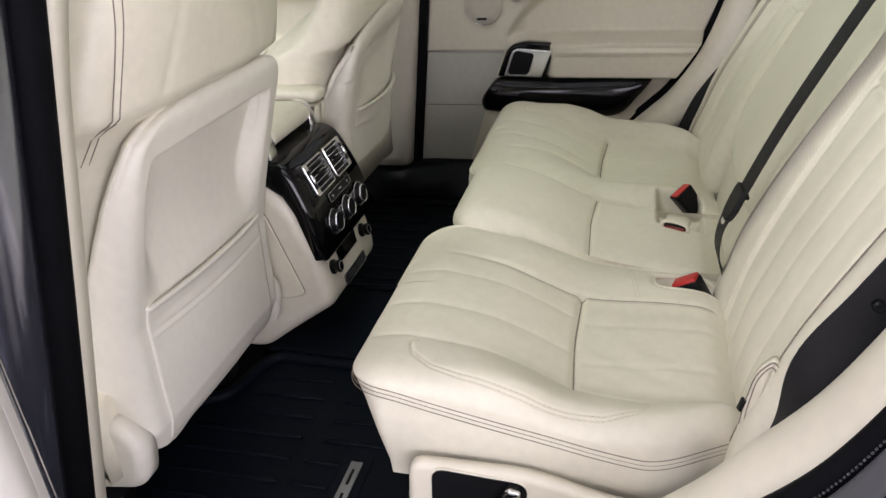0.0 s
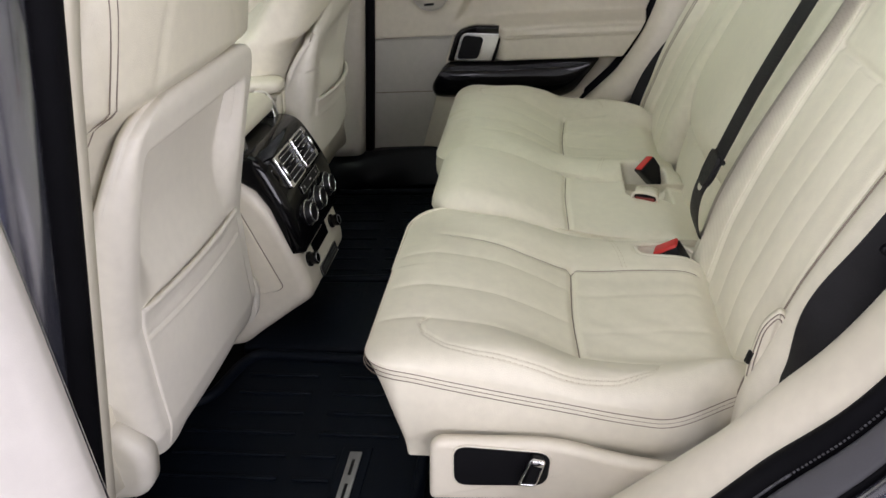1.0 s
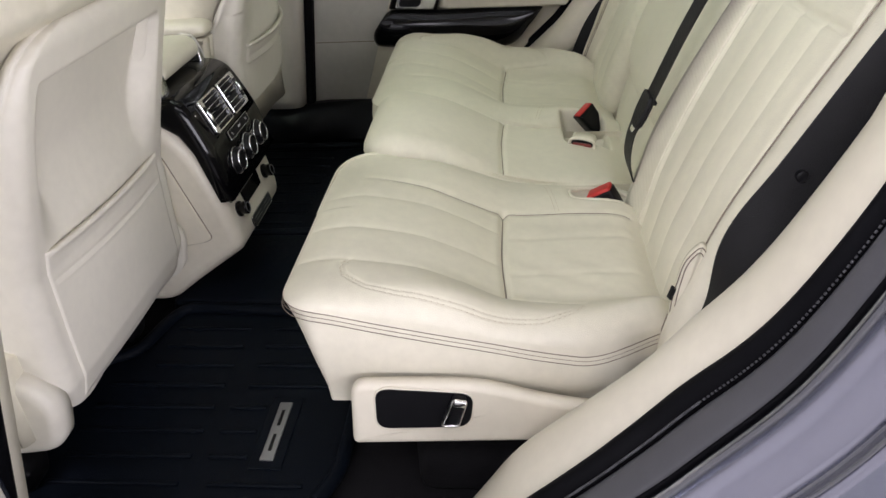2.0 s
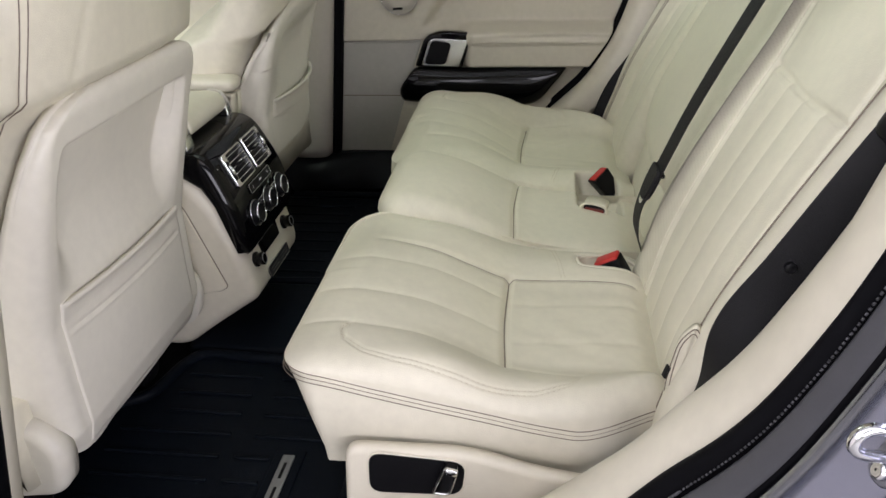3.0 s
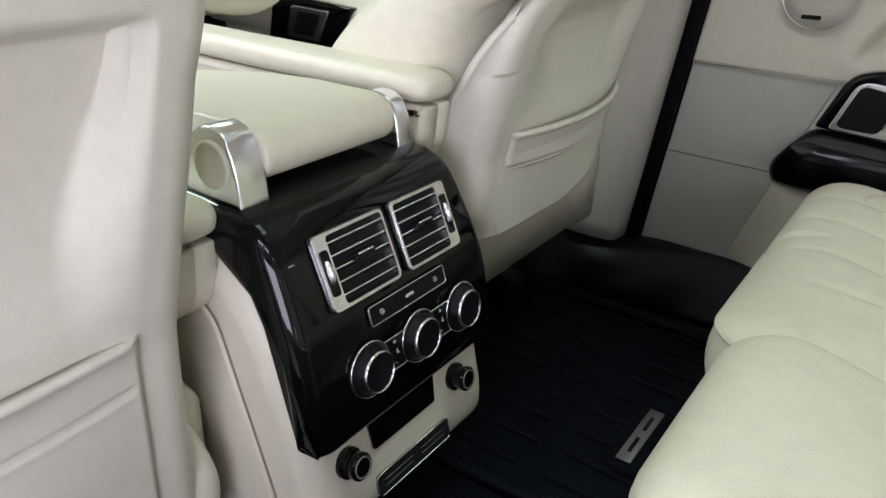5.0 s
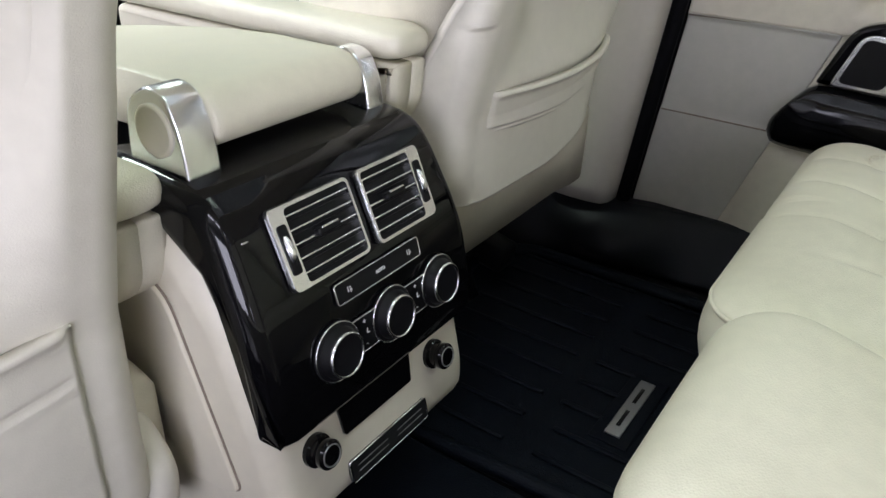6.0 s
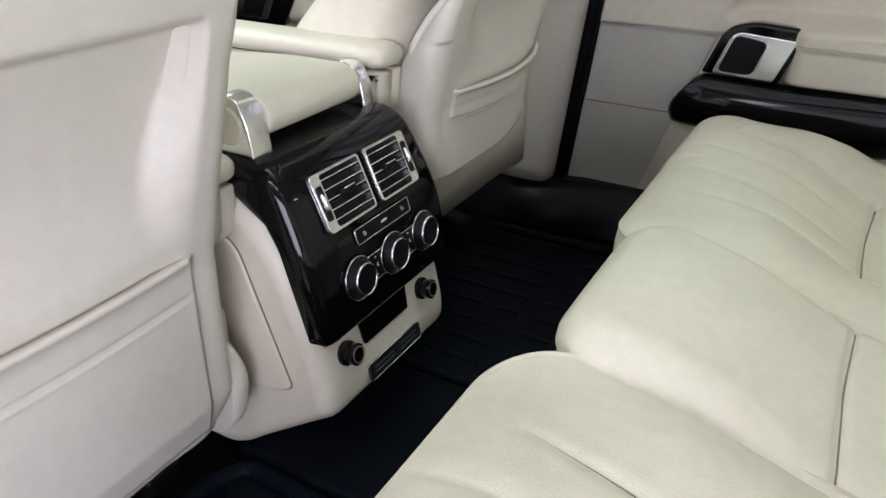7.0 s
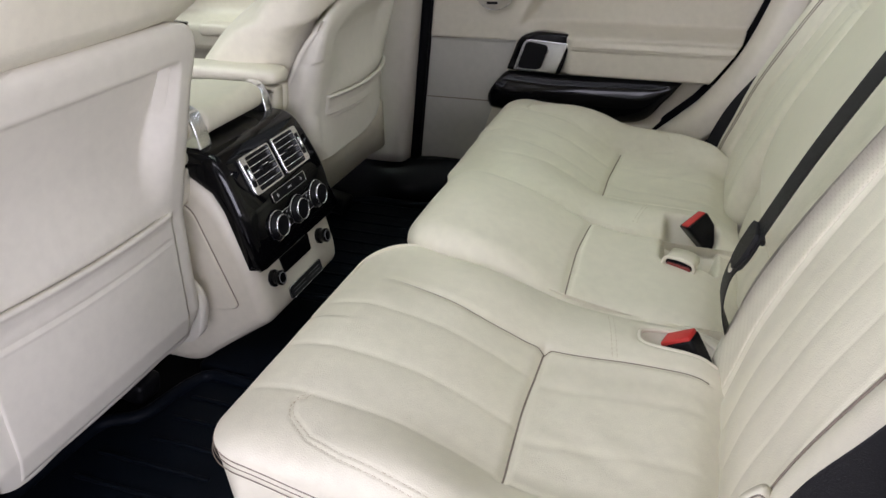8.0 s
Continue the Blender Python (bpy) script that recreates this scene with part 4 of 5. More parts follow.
    for j, b in enumerate(bs2):
        zt = 0.389 - (0.011 * (b + 0.162) / 0.324 if s < 0 else 0.0) - (0.004 if s < 0 else 0.006) * math.cos(b / 0.17 * math.pi / 2)
        zb = zlo + 0.008 if s < 0 else zt - 0.050
        z = zb + (zt - zb) * np.linspace(0, 1, nz2) ** 0.9
        bow = (0.008 if s < 0 else 0.016) * max(0.0, 1 - (b / 0.17) ** 2)
        lip = 0.004 * np.exp(-((z - zt + 0.004) / 0.004) ** 2) - 0.003 * np.exp(-((z - zt + 0.043) / 0.0022) ** 2) + 0.002 * np.exp(-((z - zt + 0.047) / 0.002) ** 2)
        tuck = 0.0 if s < 0 else -0.008 * (1 - sstep(zb, zb + 0.009, z)) - 0.006 * float(sstep(0.150, 0.162, abs(b)))
        g[:, j, 0] = XRIM(z) + 0.002 + tuck + bow * sstep(zlo + 0.008, 0.3, z) + lip * (abs(b) < 0.157) - fold(b) + dx
        g[:, j, 1] = yc + b
        g[:, j, 2] = z + [rise(b, q) for q in z] + dz
    bk = g.copy()
    bk[:, :, 0] -= 0.0075
    part("map_pocket", slab(g, bk), SHELL, shell, "leather map pocket with a stitched welt")
    # upholstered body
    nt, zs = 168, np.concatenate([np.linspace(zlo - 0.02 if s < 0 else zlo + 0.05, 0.80, 60), 0.80 + 0.11 * np.sin(np.linspace(0.08, math.pi / 2, 14))])
    rows = []
    for z in zs:
        k = max(0.0, (z - 0.80) / 0.11)
        shrink = math.sqrt(max(1 - k * k, 0.0))
        deep = thick(z)
        hd = deep * (0.2 + 0.8 * shrink)
        row = []
        for q in np.linspace(0, 2 * math.pi, nt, endpoint=False):
            c, si = math.cos(q), math.sin(q)
            hw = half_width(z, float(si * inner < 0)) * (0.35 + 0.65 * shrink)
            y = hw * math.copysign(abs(si) ** 0.72, si)
            x = back_x(z, y) - deep + hd * math.copysign(abs(c) ** 0.60, c)
            seam_x = float(XEDGE(z))
            lim = 0.197 + 0.0085 * float(sstep(seam_x + 0.002, seam_x - 0.002, x)) + 0.04 * float(sstep(seam_x - 0.003, seam_x - 0.05, x)) + 0.2 * float(sstep(0.640, 0.665, z + fall(y)))
            y = math.copysign(min(abs(y), lim), y)
            if c > 0:
                x -= 0.003 * math.exp(-((abs(y) - 0.105 - 0.42 * (0.705 - z)) / 0.004) ** 2) * float(sstep(0.60, 0.66, z))
                x -= 0.003 * math.exp(-((y + 0.198 * inner) / 0.006) ** 2) * float(sstep(0.60, 0.66, z))
            row.append((x + dx, yc + y, z + rise(y, z) + dz))
        rows.append(row)
    v = [p for r in rows for p in r]
    f = grid_faces(len(rows), nt, 0, False, True) + [tuple(range(nt)), tuple(range((len(rows) - 1) * nt, len(rows) * nt))]
    body = part("backrest", mesh_from(v, f), LEATHER, seat)
    for line in (-0.203, -0.194) if s < 0 else ():
        p = []
        for z in np.linspace(0.60, 0.80, 30):
            hw = half_width(z, 1)
            deep = thick(z)
            cx = back_x(z, line) - deep
            b_ = math.copysign(abs(line) - 0.024 * float(sstep(0.64, 0.80, z)), line)
            si = (abs(b_) / hw) ** (1 / 0.72)
            p.append((cx + deep * math.sqrt(1 - si * si) ** 0.60 + dx, yc + b_, z + dz))
        part("stitching", tube(p, 0.0008, 6), THREAD, body)
    # cushion and lower side cover
    cp = [(-1.0, 0.17), (-1.03, 0.22), (-1.02, 0.27), (-0.95, 0.30), (-0.75, 0.275), (-0.58, 0.26), (-0.54, 0.25)]
    part("cushion", Pad(pose(dx, yc, dz), cp, -0.245, 0.245, 0.15, lambda a, b: 0.02 * sstep(0.15, 0.2, np.abs(b)), na=60, nb=40).build(), LEATHER, seat)
    for e in (-1, 1):
        if s > 0 and e > 0:
            continue
        m = axes((-0.555 + dx, yc + e * 0.195, 0.175 + dz), (0, 0, e), (1, 0, 0))
        cov = rounded([(-0.07, -0.08), (0.05, -0.08), (0.075, 0.02), (0.03, 0.066), (-0.05, 0.05)], [0.03, 0.03, 0.03, 0.03, 0.03], 6)
        part("side_cover", plate(cov * [e, 1], 0.034, 0.016, m, 5), SHELL, seat, "rounded cream plastic hinge cover")
    part("seat_frame", rbox((0.40, 0.40, 0.10), 0.02, pose(-0.86 + dx, yc, 0.11 + dz)), BLACK, seat, "black seat frame under the cushion")
    for e in (-1, 1):
        part("seat_rail", rbox((0.42, 0.045, 0.05), 0.008, pose(-0.88, yc + e * 0.17, 0.025)), BLACK, seat, "black steel floor rail")
        part("rail_cap", rbox((0.085, 0.055, 0.045), 0.010, pose(-0.645, yc + e * 0.17, 0.034, 0, 12, 0)), BLACK, seat, "black plastic cap on the floor rail")
    # fold-down armrest on the inner side
    ya = s * 0.150
    az, ax = (0.0, -0.012) if s > 0 else (-0.055, -0.010)
    n = 40
    rows = []
    for t in np.concatenate([np.linspace(0, 1, 12), np.linspace(1.4, 15, 8)]):
        k = math.sqrt(max(1 - (1 - min(t, 1)) ** 2, 0.0)) * 0.92 + 0.08
        x = -0.503 - 0.028 * t + ax
        rows.append([(x + dx, ya + 0.031 * (0.45 + 0.55 * k) * math.copysign(abs(math.cos(q)) ** 0.6, math.cos(q)), 0.4735 + az + 0.0155 * (0.3 + 0.7 * k) * math.copysign(abs(math.sin(q)) ** 0.75, math.sin(q))) for q in np.linspace(0, 2 * math.pi, n, endpoint=False)])
    v = [p for r in rows for p in r]
    arm = part("armrest", mesh_from(v, grid_faces(len(rows), n, 0, False, True) + [tuple(range(n)), tuple(range((len(rows) - 1) * n, len(rows) * n))]), LEATHER, seat, "slim cream leather armrest")
    sk = rounded([(-0.93, 0.38), (-0.540, 0.38), (-0.512, 0.405), (-0.507, 0.457), (-0.93, 0.457)], [0.01, 0.03, 0.02, 0.004, 0.01], 5)
    mm = axes((dx + ax, ya, az), (1, 0, 0), (0, 0, 1))
    part("armrest_skirt", joined(plate(sk, 0.026, 0.008, mm), plate(sk, 0.026, 0.008, mm @ Matrix.Diagonal((1, 1, -1, 1)))), LEATHER, arm)
    part("stitching", stitches([(-0.518 + dx + ax, ya - s * 0.0262, z + az) for z in np.linspace(0.40, 0.455, 14)]), PALE_THREAD, arm)
    return seat


front_seat(-1, 0.0, 0.0, "cream leather front seat with a moulded back shell and map pocket")
front_seat(1, 0.028, 0.012, "cream leather front seat, raised a little, beside the far pillar")


# ---- centre console ----
con = thing("centre_console", "cream and black gloss centre console with rear air vents and knobs", "console")


def sweep_y(outline, y0, y1, bevel, bow=0.0):
    """An (x, z) outline extruded across the car with rounded side edges."""
    m = axes((0, (y0 + y1) / 2, 0), (1, 0, 0), (0, 0, 1))
    h = (y1 - y0) / 2
    a = plate(outline, h, bevel, m, 4)
    m2 = m @ Matrix.Diagonal((1, 1, -1, 1))
    b = plate(outline, h, bevel, m2, 4)
    out = joined(a, b)
    bmesh.ops.delete(out, geom=[f for f in out.faces if all(abs(v.co.y - (y0 + y1) / 2) < 1e-6 for v in f.verts)], context="FACES")
    bmesh.ops.remove_doubles(out, verts=out.verts[:], dist=1e-5)
    bmesh.ops.recalc_face_normals(out, faces=out.faces)
    return out


low = rounded([(-0.95, 0.02), (-0.575, 0.02), (-0.53, 0.055), (-0.455, 0.108), (-0.415, 0.135), (-0.4145, 0.165), (-0.432, 0.240), (-0.47, 0.34), (-0.53, 0.40), (-0.95, 0.40)],
              [0.01, 0.03, 0.05, 0.04, 0.02, 0.02, 0.02, 0.05, 0.03, 0.01], 6)
body = part("body", sweep_y(low, -0.132, 0.132, 0.022), PLASTIC, con, "cream plastic console body")
sp = rounded([(-0.60, 0.135), (-0.478, 0.158), (-0.466, 0.166), (-0.525, 0.335), (-0.60, 0.36)], [0.005, 0.012, 0.012, 0.02, 0.01], 5)
for e in (-1, 1):
    m = axes((0, e * 0.1305, 0), (e * -1, 0, 0), (0, 0, 1))
    side = part("side_panel", plate(sp * [-e, 1], 0.006, 0.002, m), PLASTIC, con)
    part("panel_gap", tube([tuple(m @ Vector((-e * x, y, 0.0015))) for x, y in sp], 0.0016, 6, True), THREAD, side, "dark joint round the panel")

FACE = spline([(-0.505, 0.4275), (-0.486, 0.4245), (-0.470, 0.4155), (-0.458, 0.400), (-0.446, 0.375), (-0.4355, 0.35), (-0.427, 0.325), (-0.421, 0.30), (-0.4165, 0.27), (-0.4155, 0.248), (-0.416, 0.232)], 60)
hood_line = [(-0.66, 0.43), (-0.56, 0.430)] + [tuple(p) for p in FACE] + [(-0.424, 0.227), (-0.441, 0.254), (-0.462, 0.314), (-0.488, 0.358), (-0.53, 0.385), (-0.66, 0.39)]
hood = sweep_y(np.array(hood_line), -0.1345, 0.1345, 0.018)
for v in hood.verts:
    grow = 0.045 * float(sstep(0.30, 0.24, v.co.z)) if v.co.y > 0 else 0.0
    v.co.y *= 1 + grow - (0.11 if v.co.y > 0 else 0.03) * float(sstep(0.30, 0.43, v.co.z))
    low_corner = min(1.0, max(0.0, (0.247 - v.co.z) / 0.022))
    if v.co.x > -0.44:
        v.co.y -= math.copysign(0.020 * (1 - math.sqrt(1 - low_corner ** 2)), v.co.y) * min(1.0, abs(v.co.y) / 0.12)
part("hood", hood, GLOSS, con, "polished black veneer hood, reflecting the cabin")


def face_frame(z, y, lift=0.0):
    """A frame on the console's rear face at height z: local x across the car, y up the face, z out."""
    i = int(np.argmin(np.abs(FACE[:, 1] - z)))
    a, b = FACE[max(i - 2, 0)], FACE[min(i + 2, len(FACE) - 1)]
    up = Vector((a[0] - b[0], 0, a[1] - b[1])).normalized()
    at = Vector((np.interp(-z, -FACE[:, 1], FACE[:, 0]), y, z))
    m = axes(at, (0, 1, 0), up)
    return m @ pose(0, 0, lift)


# a slightly raised fascia on the hood
for e in (-1, 1):
    vf = face_frame(0.376, -0.0490 if e < 0 else 0.0440, 0.001)
    w, h = (0.0425 if e < 0 else 0.0395), 0.0320
    vent = part("air_vent", plate(rounded([(-w, -h), (w, -h), (w, h), (-w, h)], 0.006), 0.002, 0.001, vf), BLACK, con, "rear air vent with silver frame")
    # frame: broad outer cheek with the thumbwheel, thin elsewhere
    cheek = 0.015
    inner0, inner1 = (-w + 0.003, w - cheek) if e > 0 else (-w + cheek, w - 0.003)
    o = rounded([(-w, -h), (w, -h), (w, h), (-w, h)], 0.006, 6)
    i_ = rounded([(inner0, -h + 0.003), (inner1, -h + 0.003), (inner1, h - 0.003), (inner0, h - 0.003)], 0.004, 6)
    n = len(o)
    vs, fs = [], []
    for ring, zz in ((o, 0.0), (o, 0.0045), (o * 0.985, 0.0055), (i_ * 1.0, 0.0055), (i_, -0.001)):
        vs += [vf @ Vector((p[0], p[1], zz)) for p in ring]
    fs = grid_faces(5, n, 0, True, True)
    part("vent_frame", mesh_from(vs, fs), SILVER, vent, "satin silver vent frame", sharp=35)
    for k in range(5):
        y = -h + 0.010 + k * (2 * h - 0.018) / 4.2
        part("slat", rbox((inner1 - inner0 - 0.001, 0.0016, 0.007), 0.0006, vf @ pose((inner0 + inner1) / 2, y, 0.0020, -18)), SILVER, vent, "thin silver-edged slat")
        part("slat_back", rbox((inner1 - inner0 - 0.001, 0.0035, 0.006), 0.001, vf @ pose((inner0 + inner1) / 2, y - 0.0022, 0.0005, -18)), BLACK, vent)
    part("slider", rbox((0.024, 0.006, 0.008), 0.002, vf @ pose((inner0 + inner1) / 2, 0.002, 0.006)), BLACK, vent)
    part("slider_edge", rbox((0.018, 0.0018, 0.002), 0.0006, vf @ pose((inner0 + inner1) / 2, 0.005, 0.010)), SILVER, vent)
    cx = e * (w - cheek / 2 - 0.0005)
    part("thumbwheel_slot", plate(rounded([(cx - 0.0045, -0.019), (cx + 0.0045, -0.019), (cx + 0.0045, 0.019), (cx - 0.0045, 0.019)], 0.003), 0.0065, 0.0004, vf), BLACK, vent)
    prof = [(0.013, -0.003), (0.0155, -0.0015), (0.0155, 0.0015), (0.013, 0.003)]
    part("thumbwheel", lathe(prof, vf @ pose(cx, 0, -0.0048) @ pose(0, 0, 0, 0, 90, 0), 36), SILVER, vent, "ribbed silver thumbwheel")

bf = face_frame(0.3285, 0.0, 0.0008)
strip = rounded([(-0.053, -0.0085), (0.053, -0.0085), (0.053, 0.0085), (-0.053, 0.0085)], 0.003, 4)
btn = part("button_strip", plate(strip, 0.002, 0.0008, bf), BLACK, con, "black button strip with thin silver border and AUTO mark")
part("strip_border", tube([tuple(bf @ Vector((x, y, 0.0016))) for x, y in strip], 0.0007, 6, True), SILVER, btn)
part("auto_mark", lettering("AUTO", 0.0040, bf @ pose(0, 0, 0.0021)), WHITE_INK, btn, "small white AUTO print")
for e in (-1, 1):
    for dx_, dy_, w_, h_ in ((-0.0022, 0.0005, 0.0012, 0.0065), (0.0012, 0.0022, 0.0032, 0.0012), (0.0012, -0.0018, 0.0012, 0.005), (0.003, -0.001, 0.0012, 0.003)):
        part("air_mark", rbox((w_ * 0.7, h_ * 0.7, 0.0003), 0.0001, bf @ pose(e * 0.038 + dx_ * 0.75, dy_ * 0.75, 0.0022), 1), WHITE_INK, btn)

kz = 0.2870
kf = face_frame(kz, 0.0, 0.0008)
band = rounded([(-0.063, -0.0155), (0.072, -0.0155), (0.072, 0.0155), (-0.063, 0.0155)], 0.004, 3)
part("control_band", plate(band, 0.0012, 0.0005, kf), BLACK, con)
for y in (-0.0155, 0.0155):
    part("band_line", tube([tuple(kf @ Vector((x, y, 0.0016))) for x in np.linspace(-0.063, 0.072, 12)], 0.0007, 6), SILVER, con)
for k, y in enumerate((-0.063, 0.0045, 0.072)):
    m = face_frame(kz, y, 0.0)
    knob = part("knob", lathe([(0.0248, 0.0), (0.0248, 0.0025), (0.0215, 0.0042), (0.0192, 0.0105), (0.0184, 0.0122), (0.0170, 0.0130), (0.0164, 0.0121), (0.001, 0.0119)], m, 44), BLACK, con, "rotary knob with black face and silver rings", sharp=40)
    ring = [tuple(m @ Vector((0.0246 * math.cos(q), 0.0246 * math.sin(q), 0.0025))) for q in np.linspace(0, 2 * math.pi, 48, endpoint=False)]
    part("base_ring", tube(ring, 0.0009, 6, True), SILVER, knob)
    part("rim_ring", lathe([(0.0187, 0.0100), (0.0189, 0.0122), (0.0183, 0.0137), (0.0170, 0.0140), (0.0166, 0.0105)], m, 44, True), SILVER, knob, "satin silver knob rim")
for k, y in enumerate((-0.0295, 0.0385)):
    for txt, up in (("+", 0.010), ("-", -0.010)):
        part("print_mark", lettering(txt, 0.0065, kf @ pose(y, up, 0.0014)), WHITE_INK, con)
    part("seat_mark", rbox((0.0011, 0.0042, 0.0003), 0.0001, kf @ pose(y + 0.002, 0.0008, 0.0014, 0, 0, -12), 1), WHITE_INK, con)
    part("seat_mark", rbox((0.0032, 0.0010, 0.0003), 0.0001, kf @ pose(y + 0.0034, -0.0014, 0.0014), 1), WHITE_INK, con)
part("sensor", rbox((0.006, 0.0012, 0.0008), 0.0003, face_frame(0.392, -0.112, 0.0004), 1), SILVER, con)

# lower cream face: sockets, slot, maker's plate
LOWER = lambda z: float(np.interp(z, [0.135, 0.165, 0.24], [-0.415, -0.4145, -0.432]))


def low_frame(y, z):
    return axes((LOWER(z), y, z), (0, 1, 0), (-0.23, 0, 1))


for e in (-1, 1):
    m = low_frame(-0.088 if e < 0 else 0.075, 0.201)
    sock = part("power_socket", lathe([(0.0145, -0.004), (0.0145, 0.004), (0.012, 0.006), (0.012, 0.012), (0.0128, 0.013), (0.0128, 0.017), (0.011, 0.019), (0.001, 0.0192)], m, 32), GLOSS, con, "black round power socket with cap", sharp=40)
    part("socket_ring", tube([tuple(m @ Vector((0.0093 * math.cos(q), 0.0093 * math.sin(q), 0.0191))) for q in np.linspace(0, 2 * math.pi, 30, endpoint=False)], 0.0007, 6, True), PEWTER, sock)
m = low_frame(-0.008, 0.2035)
part("slot", plate(rounded([(-0.048, -0.010), (0.044, -0.010), (0.048, 0.020), (-0.050, 0.020)], 0.003), 0.0035, 0.001, m), GLOSS, con, "black gloss slot cover")
m = low_frame(0.0, 0.1555)
plate_o = rounded([(-0.058, -0.0110), (0.051, -0.0110), (0.051, 0.0110), (-0.058, 0.0110)], 0.003, 4)
mp = part("maker_plate", plate(plate_o, 0.004, 0.001, m), DARK_STEEL, con, "dark metal plate with worn raised bars")
part("plate_border", tube([tuple(m @ Vector((x, y, 0.0038))) for x, y in plate_o], 0.0009, 6, True), CHROME, mp)
for x0, x1 in ((-0.049, -0.008), (0.006, 0.043)):
    for up in (-0.0030, 0.0030):
        part("raised_bar", rbox((x1 - x0, 0.0009, 0.0006), 0.0002, m @ pose((x0 + x1) / 2, up, 0.0042), 1), PEWTER, mp)

# lid with rolled end between two brackets
rows = []
for b in np.concatenate([[-0.0860], np.linspace(-0.0840, 0.0705, 24), [0.0725]]):
    k = 0.93 if b < -0.0855 or b > 0.072 else 1.0
    cz = 0.4585
    sec = []
    for q in np.linspace(-math.pi / 2, math.pi / 2, 18):
        sec.append((-0.531 + 0.030 * k * math.cos(q) ** 0.8, b, cz + 0.0225 * k * math.sin(q)))
    top = [(x, b, float(np.interp(-x, [0.53, 0.60, 0.67, 0.82, 0.94], [0.481, 0.4805, 0.476, 0.456, 0.436])) - 0.0015 * (1 - k) / 0.07) for x in (-0.56, -0.60, -0.66, -0.72, -0.80, -0.88, -0.93)]
    rows.append(sec + top + [(-0.945, b, 0.43), (-0.945, b, 0.425), (-0.80, b, 0.432), (-0.60, b, 0.436)])
v = [p for r in rows for p in r]
n = len(rows[0])
lid = part("armrest_lid", mesh_from(v, grid_faces(len(rows), n, 0, False, True) + [tuple(range(n)), tuple(range((len(rows) - 1) * n, len(rows) * n))]), LEATHER, con, "padded cream leather lid with a rolled end")
part("lid_base", rbox((0.40, 0.235, 0.03), 0.008, pose(-0.76, -0.005, 0.414)), BLACK, con)
br = rounded([(-0.566, 0.425), (-0.499, 0.425), (-0.503, 0.458), (-0.514, 0.483), (-0.535, 0.4885), (-0.560, 0.474)], [0.003, 0.003, 0.012, 0.014, 0.02, 0.02], 6)
for y, shift in ((-0.1015, 0.0), (0.0940, -0.005)):
    arm = part("lid_bracket", sweep_y(np.array([(px + shift, 0.425 + (pz - 0.425) * (1.0 if y < 0 else 0.84)) for px, pz in br]), y - (0.0150 if y < 0 else 0.011), y + (0.0150 if y < 0 else 0.011), 0.003), SILVER, con, "satin silver lid bracket", sharp=40)
    e = -1 if y < 0 else 1
    cm = axes((-0.530 + shift, y + e * (0.0150 if y < 0 else 0.011), 0.4565 if y < 0 else 0.448), (-e, 0, 0), (0, 0, 1))
    part("bracket_cap", lathe([(0.0195, -0.002), (0.0195, 0.0016), (0.017, 0.0022), (0.0155, 0.0008), (0.001, 0.0012)], cm, 32), PLASTIC, arm, "cream round cap")


# ---- doors ----
def door_face(x, z):
    """How far the far door's lining stands into the cabin."""
    y = 0.765 - 0.006 * sstep(0.415, 0.424, z) - 0.01 * sstep(0.60, 0.66, z)
    arm = sstep(-0.13, -0.08, x) * sstep(0.345, 0.362, z) * sstep(0.472, 0.445, z)
    y = y - 0.050 * arm
    y = y + 0.012 * np.exp(-((z - 0.438) / 0.006) ** 2) * sstep(-0.05, 0.05, x) * 0.6
    # scooped recess above the armrest
    edge = 0.595 - 0.12 * np.clip((-0.06 - x) / 0.16, 0, 1) ** 2
    y = y + 0.028 * sstep(edge, edge - 0.035, z) * sstep(0.44, 0.47, z) * sstep(-0.235, -0.17, x)
    # pocket bulge below
    y = y - 0.03 * sstep(-0.33, -0.22, x) * sstep(0.275, 0.24, z)
    y = y - 0.002 * sstep(0.272, 0.268, z) * sstep(-0.24, -0.30, x)
    return y


rdoor = thing("rear_door", "closed rear door with cream lining, black veneer and round speakers", "car door", "doors")
zs = np.linspace(0.09, 0.660, 150)
us = np.linspace(0, 1, 170)
g = np.zeros((len(zs), len(us), 3))
for i, z in enumerate(zs):
    x = XF(z) + 0.004 + (XR(z) - 0.012 - XF(z) - 0.004) * us
    g[i, :, 0], g[i, :, 1], g[i, :, 2] = x, door_face(x, z), z
split = int(np.argmin(np.abs(zs - 0.424)))
door_split = lambda z: -0.334 + 0.109 * (z - 0.10) / 0.324     # slanting rear edge of the greige panel
part("upper_lining", slab(g[split:], g[split:] * [1, 0, 1] + [0, 0.80, 0]), SHADED_LEATHER, rdoor)
for u0, u1, mt, nm, lab in ((lambda z: XF(z) + 0.004, door_split, GREIGE, "kick_panel", "matt greige panel"), (lambda z: door_split(z) + 0.0005, lambda z: XR(z) - 0.012, SHADED_LEATHER, "lower_lining", "cream padded lower lining")):
    f = np.zeros((split + 1, 120, 3))
    for i, z in enumerate(zs[:split + 1]):
        x = u0(z) + (max(u1(z), u0(z) + 0.02) - u0(z)) * np.linspace(0, 1, 120)
        f[i, :, 0], f[i, :, 1], f[i, :, 2] = x, door_face(x, z), z
    part(nm, slab(f, f * [1, 0, 1] + [0, 0.80, 0]), mt, rdoor, lab)
